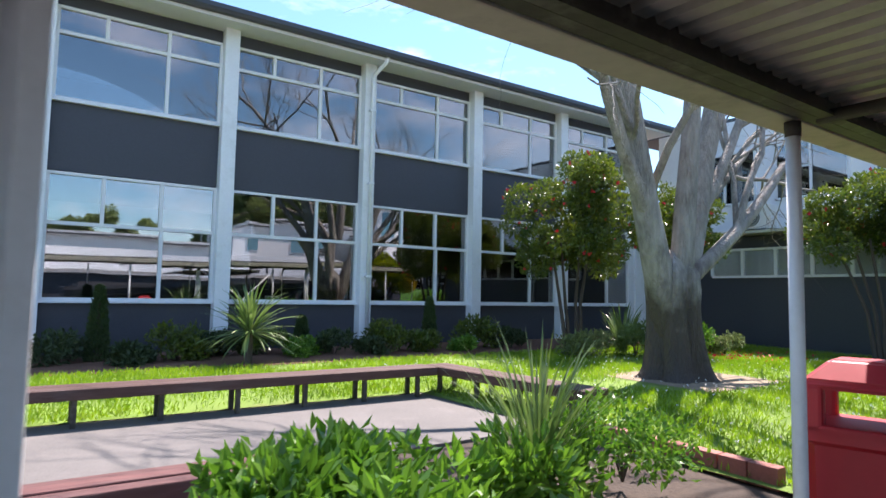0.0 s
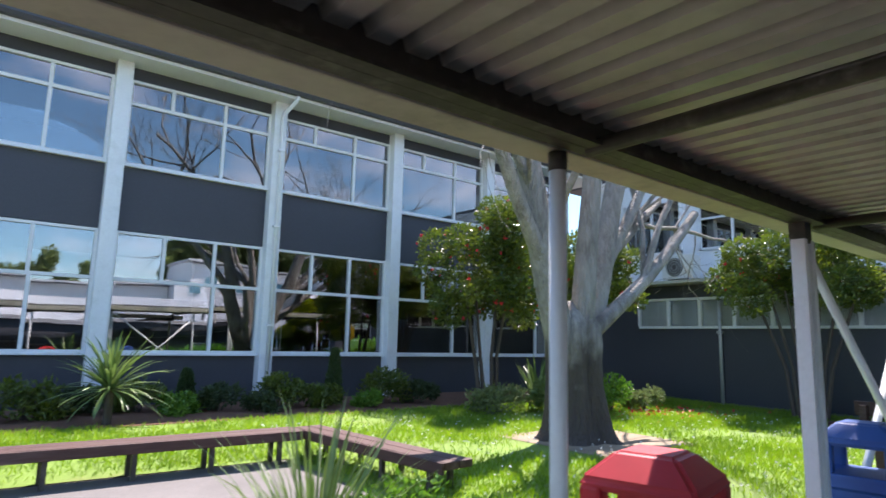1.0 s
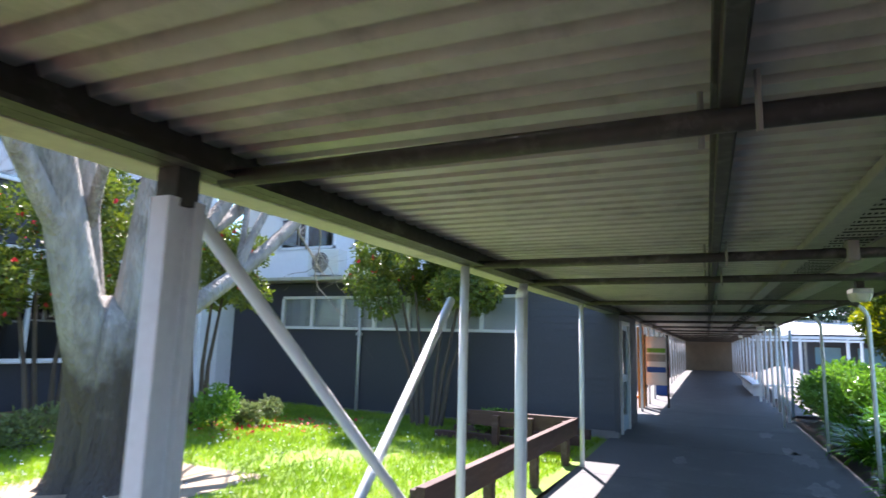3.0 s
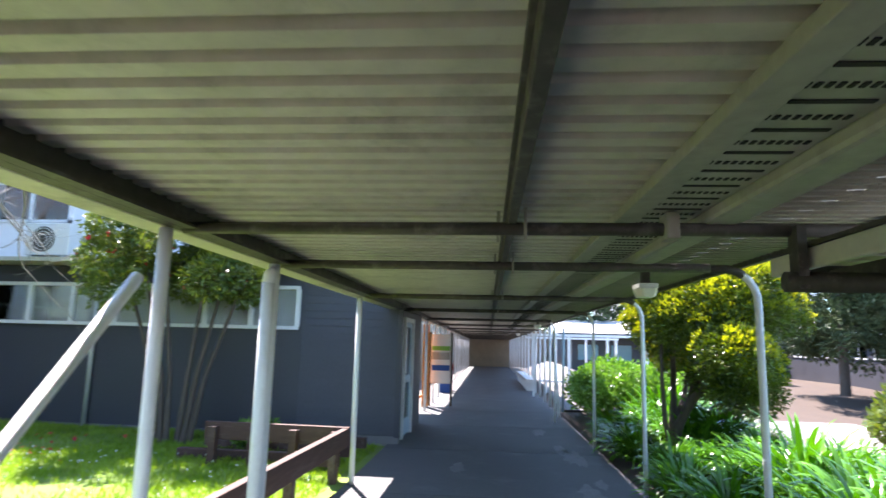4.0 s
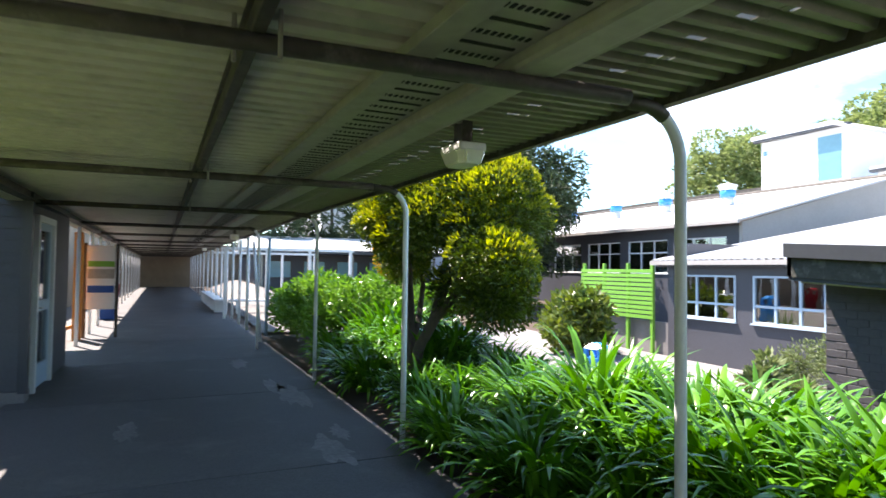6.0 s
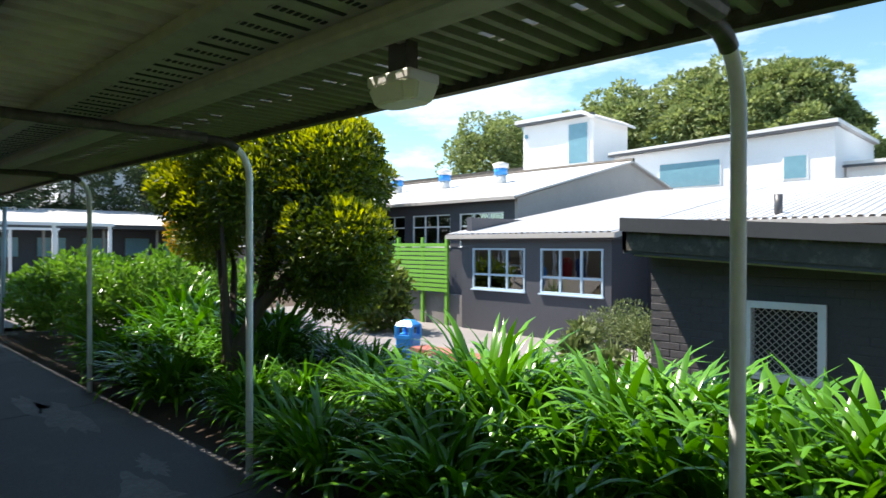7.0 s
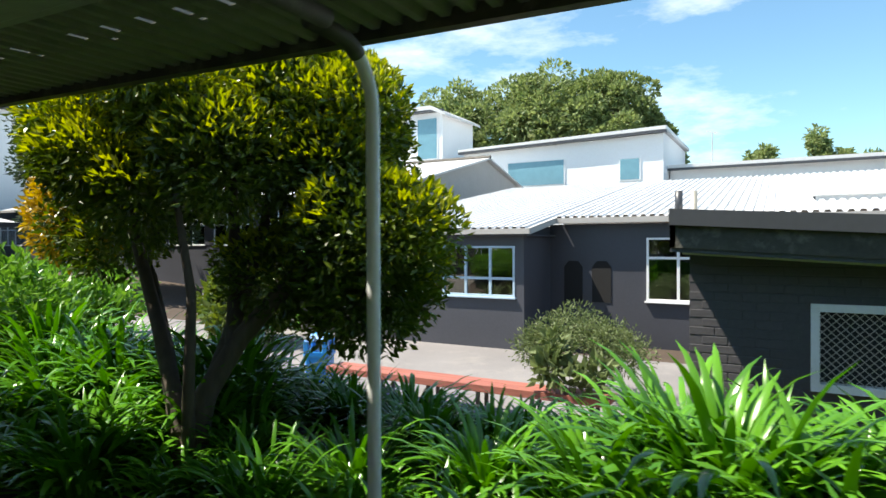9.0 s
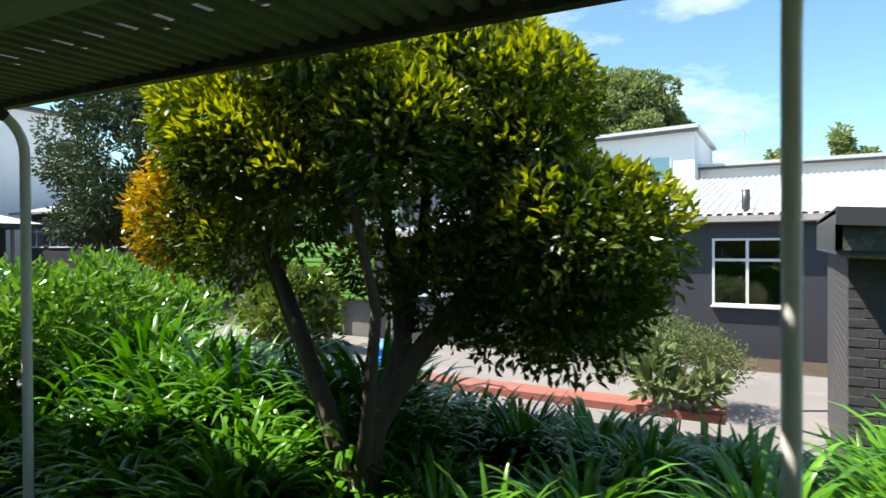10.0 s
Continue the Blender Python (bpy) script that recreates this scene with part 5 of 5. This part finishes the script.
for i in range(3):
    for k in range(2):
        part("sleeper", B((-3.4 + k * 2.75, -0.67 + k * 2.75, 4.2 + i * 0.135, 4.325 + i * 0.135, -0.1, 0.11 - 0.012 * ((i + k) % 2)), bevel=0.01), M["wood_dark_red"], edge)
for i in range(8):
    part("brick", B((4.42, 4.53, 2.4 + i * 0.232, 2.4 + i * 0.232 + 0.222, -0.1, 0.1), bevel=0.006), M["wood_red"], edge)

# cabbage tree, cypresses and low bushes by the wall
t = thing("cabbage_tree", (2.87, 9.7, 0.12), "young cabbage tree with a ball of sword leaves", "plant")
part("stem", tube([(0, 0, 0), (0.01, 0, 0.5)], [0.06, 0.05], 8), M["bark_dark"], t)
o = straps("leaf_head", 150, 0.86, 0.045, (0.0, 1.9), 0.8, M["spiky"], 75, base_r=0.05, steps=5)
o.parent = t; o.location = (0, 0, 0.5)
for x, y, s in ((0.9, 10.9, 1.05), (6.98, 10.9, 0.95), (4.3, 11.2, 0.6)):
    t = thing("dwarf_cypress", (x, y, 0.12), "narrow dark green dwarf cypress by the wall", "shrub", "dwarf cypresses")
    g = np.random.default_rng(int(x * 10))
    z = g.uniform(0.02, 1, 2600) ** 1.1; a = g.uniform(0, 6.283, 2600)
    r = 0.15 * np.sqrt(np.clip(1 - z, 0, 1)) * (0.8 + 0.3 * g.random(2600)) + 0.01
    leaves("foliage", np.stack([r * np.cos(a), r * np.sin(a), z * 1.1 * s], 1), np.stack([0.4 * np.cos(a), 0.4 * np.sin(a), 0 * a + 1], 1), 0.07, 0.03, M["cypress"], 5, scatter=0.3).parent = t
    part("stem", tube([(0, 0, 0), (0, 0, 0.9 * s)], 0.02, 6), M["bark_dark"], t)
for i, (x, y, r, h, m) in enumerate(((1.95, 10.6, 0.45, 0.3, "camellia"), (5.8, 10.5, 0.45, 0.32, "camellia"), (7.85, 10.5, 0.55, 0.34, "camellia"), (4.7, 10.6, 0.35, 0.25, "conifer"), (0.2, 10.9, 0.5, 0.25, "conifer"), (3.5, 10.9, 0.4, 0.25, "camellia"),
                                     (11.4, 7.7, 0.55, 0.3, "bush"), (12.2, 7.5, 0.4, 0.25, "shrub_grey"), (9.1, 8.5, 0.6, 0.25, "shrub_grey"), (10.1, 8.1, 0.4, 0.35, "spiky"), (13.6, 3.6, 0.3, 0.25, "bush"), (-0.6, 10.7, 0.4, 0.22, "camellia"), (1.3, 10.3, 0.3, 0.18, "conifer"), (2.6, 10.9, 0.35, 0.24, "conifer"), (4.0, 10.4, 0.28, 0.2, "bush"), (5.2, 10.2, 0.25, 0.16, "conifer"), (6.5, 10.4, 0.38, 0.22, "camellia"), (7.3, 10.1, 0.25, 0.16, "bush"), (8.6, 10.2, 0.35, 0.25, "conifer"), (-1.6, 10.5, 0.4, 0.26, "conifer"))):
    foliage("low_bush", (x, y, 0.1), "low leafy green bush in the garden bed", lumps((0, 0, h * 0.8), (r, r, h), 10, r * 0.45, 80 + i, -0.2), 1300, (0.09, 0.045), m, 80 + i, group="garden bushes")
o = straps("flax", 60, 1.05, 0.05, (0.05, 0.5), 0.6, M["spiky"], 90, base_r=0.1, steps=5)
o.location = (10.3, 8.6, 0.15)
tagged(o, "pale striped flax against the wall", "plant")

# grass blades


def blades(name, n, x0, x1, y0, y1, seed, label):
    g = np.random.default_rng(seed)
    x, y = g.uniform(x0, x1, n), g.uniform(y0, y1, n)
    patch = np.sin(x * 1.7 + 1.3 * np.sin(y * 1.1)) + np.sin(y * 2.3 + x * 0.6) + 0.8 * g.normal(size=n)
    bare = (np.hypot((x - 8.1) / 1.5, (y - 5.5) / 1.2) < 1.0 - 0.25 * g.random(n))
    k = (patch > -1.0) & ~bare
    x, y = x[k], y[k]
    p = np.stack([x, y, ground_height(x, y) + 0.035], 1)
    o = leaves(name, p, np.tile([0.0, 0.0, 1.0], (len(p), 1)), 0.085, 0.014, M["grass"], seed, fold=0.03, scatter=0.42)
    return tagged(o, label, "grass", kind="stuff")


blades("grass", 76000, 4.4, 15.1, 2.1, 9.4, 15, "bright green lawn grass in sun and shade")
blades("grass", 26000, -4, 4.35, 7.02, 9.4, 16, "bright green lawn grass behind the bench")
bare = plot("bare_earth", 7.3, 9.3, 4.7, 6.6, 0.047, mat("dry bare earth", (0.27, 0.21, 0.14), 0.95, 0.3, 40, 3.0, 0.6), "dry bare earth round the tree's roots", "ground")

# ---- courtyard side ----
litter_bin((17.85, -7.75, -0.92), "blue_light", "bright blue moulded litter bin in the courtyard", 20, 0.95, 0.42)
bench((17.5, -7.72, -0.82), 4.6, 6, "long red-brown timber seat in the courtyard", 180, 0.4, "wood_red")
foliage("grey_shrub", (13.7, -9.3, -0.9), "soft grey-green shrub by the courtyard wall", lumps((0, 0, 0.75), (0.95, 0.7, 0.5), 20, 0.35, 95, -0.3), 5200, (0.09, 0.022), "shrub_grey", 95)
foliage("pale_bush", (13.45, -7.6, -0.9), "large-leaved pale green bush", lumps((0, 0, 0.8), (0.35, 0.35, 0.4), 8, 0.2, 96), 300, (0.2, 0.12), "shrub_grey", 96)
for i, (x, y, r, h) in enumerate(((17.7, -2.5, 0.85, 0.85), (19.1, -2.4, 0.85, 0.85), (18.4, -3.7, 0.9, 0.9), (20.5, -2.5, 0.85, 0.85), (21.8, -2.5, 0.8, 0.75), (20.6, -3.8, 0.9, 0.8))):
    foliage("leafy_shrub", (x, y, -0.15), "bushy glossy-leaved shrub beside the walkway", lumps((0, 0, h * 0.9), (r, r, h * 0.8), 22, 0.36, 100 + i, -0.3), 4500, (0.12, 0.06), "bush", 100 + i, group="walkway shrubs")
for i, (x, y) in enumerate(((22.2, -10.4), (23.4, -10.8))):
    foliage("broad_leaf_bush", (x, y, -0.9), "dark broad-leaved bush in front of the slatted screen", lumps((0, 0, 0.95), (0.9, 0.7, 1.0), 22, 0.4, 110 + i, -0.95), 1500, (0.26, 0.14), "camellia", 110 + i)
for i, (x, y, s, m) in enumerate(((22.4, -6.2, 1.3, "spiky"), (19.3, -5.2, 0.95, "shrub_grey"), (20.2, -5.5, 0.9, "shrub_grey"), (18.4, -5.4, 0.8, "shrub_grey"))):
    o = straps("spiky_tuft", 110, 1.1 * s, 0.03 if m == "spiky" else 0.05, (0.05, 0.9), 1.0, M[m], 115 + i, base_r=0.12, steps=5)
    o.location = (x, y, -0.75)
    tagged(o, "spiky tuft of narrow pale leaves", "plant", "spiky tufts")

# lime green slatted screen
sc = thing("slatted_screen", (21.7, -12.7, GY), "lime green slatted timber screen", "screen")
for i in range(11):
    part("slat", B((0, 3.6, 0, 0.03, 1.05 + i * 0.14, 1.05 + i * 0.14 + 0.105)), M["green"], sc)
for x in (0.1, 1.2, 2.4, 3.5):
    part("post", B((x - 0.05, x + 0.05, -0.1, -0.005, 0, 2.75), bevel=0.005), M["green"], sc)
tagged(obj("wall_low", B((20.3, 27, -13.0, -12.85, GY, 0.05)), M["asphalt"]), "low grey retaining wall under the screen", "wall", kind="structure")

# along the far walk
sg = thing("sign_board", (22.0, 1.92, 0), "pale notice board with dark panels on two posts", "sign")
part("board", B((-0.03, 0.03, -0.3, 0.3, 0.6, 1.95), bevel=0.006), M["ac_white"], sg)
for z0, z1, m in ((1.5, 1.62, "green"), (0.95, 1.1, "blue"), (1.25, 1.45, "tray")):
    part("panel_bar", B((-0.036, -0.031, -0.25, 0.25, z0, z1)), M[m], sg)
for y in (-0.3, 0.3):
    part("post", B((-0.03, 0.03, y - 0.03, y + 0.03, -0.05, 2.0)), M["steel_dark"], sg)
op = thing("orange_post", (21.7, 2.3, 0), "orange painted timber post", "post")
part("post", B((-0.08, 0.08, -0.08, 0.08, -0.05, 2.2), bevel=0.01), M["orange"], op)
part("brace", tube([(0, 0, 0.3), (0.0, 0.9, 0.0)], 0.04, 8), M["orange"], op)
litter_bin((27.0, 2.3, 0), "blue", "blue moulded litter bin beside the far walkway", 0)
litter_bin((28.0, 2.35, 0), "red", "red moulded litter bin beside the far walkway", 0)
plot("path_north", 18.3, 57, 1.95, 4.2, 0.05, M["paving"], "sunlit pale paving beside the far walkway", "paving")
plot("path_south", 22.2, 57, -9, -1.4, 0.06, M["paving"], "sunlit pale paving south of the far walkway", "paving")
foliage("hedge", (24.5, 4.3, 0), "sunlit green bush behind the notice board", lumps((0, 0, 1.2), (1.2, 0.6, 1.0), 16, 0.45, 120), 2500, (0.14, 0.07), "bush", 120)
for x, y, turn in ((28.9, -0.8, 2), (30.9, -0.73, 2), (32.9, -0.66, 2), (34.9, -0.59, 2), (28.8, -1.05, -90)):
    b = thing("white_bench", (x, y, 0), "white topped slab bench beside the far walkway", "bench", "white benches")
    b.rotation_euler = (0, 0, radians(turn))
    part("seat", B((0, 1.9, -0.2, 0.2, 0.38, 0.45), bevel=0.01), M["white"], b)
    for dx in (0.3, 1.6):
        part("leg", B((dx - 0.05, dx + 0.05, -0.16, 0.16, -0.02, 0.38)), M["white"], b)
vb = wthing("slanted_brace", (20.2, -1.62, 0), "white pipe braces leaning between posts", "brace")
part("bar", tube([(0, 0, 0), (1.3, 0, 2.1)], 0.03, 8), M["white"], vb, smooth=True)
part("bar", tube([(-0.7, 0, 0.2), (-0.95, 0, 2.1)], 0.03, 8), M["pale_blue"], vb, smooth=True)
pg = thing("pergola", (26.5, -2.4, 0), "white painted pergola frame over sunlit paving", "pergola")
part("beam", B((-0.06, 0.06, -2.3, 1.7, 2.05, 2.13)), M["white"], pg)
part("beam", B((5.94, 6.06, -2.3, 1.7, 2.05, 2.13)), M["white"], pg)
for x in (0, 6):
    for y in (1.6, 0.4, -0.9, -2.2):
        part("post", B((x - 0.04, x + 0.04, y - 0.04, y + 0.04, -0.1, 2.05)), M["white"], pg)
litter_bin((24.0, -5.2, -0.3), "blue_light", "bright blue moulded bin by the pergola", 10)
wf = thing("far_classroom", (44, -15, -0.1), "dark low block with a veranda on pale posts", "building")
part("wall", B((1.6, 16, 0, 11.5, 0, 2.5)), M["panel"], wf)
part("roof", B((-0.6, 16.6, -0.6, 12, 2.5, 2.72)), M["gutter"], wf)
part("roof_sheet", prism([(-0.6, 2.73), (16.6, 2.73), (8, 3.9)], "y", -0.6, 12), M["roof_white"], wf)
for i in range(5):
    part("veranda_post", B((-0.08, 0.04, 0.4 + i * 2.7, 0.52 + i * 2.7, 0, 2.5)), M["tray"], wf)
    w = part("window", B((1.54, 1.6, 0.9 + i * 2.1, 2.3 + i * 2.1, 1.0, 2.1)), M["steel_dark"], wf)
    part("pane", B((1.52, 1.54, 0.96 + i * 2.1, 2.24 + i * 2.1, 1.06, 2.04)), M["teal_glass"], w)
hall = thing("white_hall", (58, -27, -0.3), "tall plain white hall beyond the conifer", "building")
part("wall", B((0, 22, 1.5, 17, 0, 11.2)), M["white_wall"], hall)
part("roof", B((-0.4, 22.4, 1.1, 17.4, 11.2, 11.5)), M["gutter"], hall)

# bricks of the shed wall that stand clear of the leaves
BRICK_MESH = None
for r in range(20):
    for k in range(12):
        x1 = 11.802 - k * 0.235 - (0.117 if r % 2 else 0)
        x0, z0 = max(x1 - 0.225, 9.0), -0.22 + r * 0.086
        if z0 > 1.37 or (x0 < 10.8 and x1 > 10.0 and 0.1 < z0 < 0.98):
            continue
        if BRICK_MESH is None:
            first = part("brick", B((-0.1125, 0.1125, -0.02, 0.012, 0, 0.076), bevel=0.004), M["brick_grey"], shed)
            BRICK_MESH = first.data
            o = first
        else:
            o = new("brick", BRICK_MESH)
            o.parent = shed
        o.location = ((x0 + x1) / 2, SY - 0.013, z0)
BRICK_SIDE = None
for r in range(18):
    for k in range(8):
        y0 = SY - 0.02 - k * 0.235 - (0.117 if r % 2 else 0)
        if BRICK_SIDE is None:
            o = part("brick", B((-0.02, 0.012, -0.1125, 0.1125, 0, 0.076), bevel=0.004), M["brick_grey"], shed)
            BRICK_SIDE = o.data
        else:
            o = new("brick", BRICK_SIDE)
            o.parent = shed
        o.location = (11.792, y0 - 0.1125, -0.1 + r * 0.086)

# daisies and fallen petals
g = np.random.default_rng(31)
q = np.stack([g.uniform(4.6, 13, 420), g.uniform(2.3, 8.5, 420)], 1)
z = ground_height(q[:, 0], q[:, 1]) + 0.1
tagged(leaves("daisies", np.repeat(np.column_stack([q, z]), 5, 0), np.tile([0.0, 0.0, 0.6], (2100, 1)), 0.022, 0.016, M["petal_white"], 32, scatter=1.0), "small white daisies in the lawn", "flowers", kind="stuff")
q = np.stack([g.normal(12.2, 0.7, 260), g.normal(7.3, 0.6, 260)], 1)
z = ground_height(q[:, 0], q[:, 1]) + 0.07
tagged(leaves("fallen_petals", np.column_stack([q, z]), np.tile([0.3, 0.0, 0.1], (260, 1)), 0.07, 0.05, M["flower"], 33, scatter=0.6), "fallen red petals on the grass", "petals", kind="stuff")
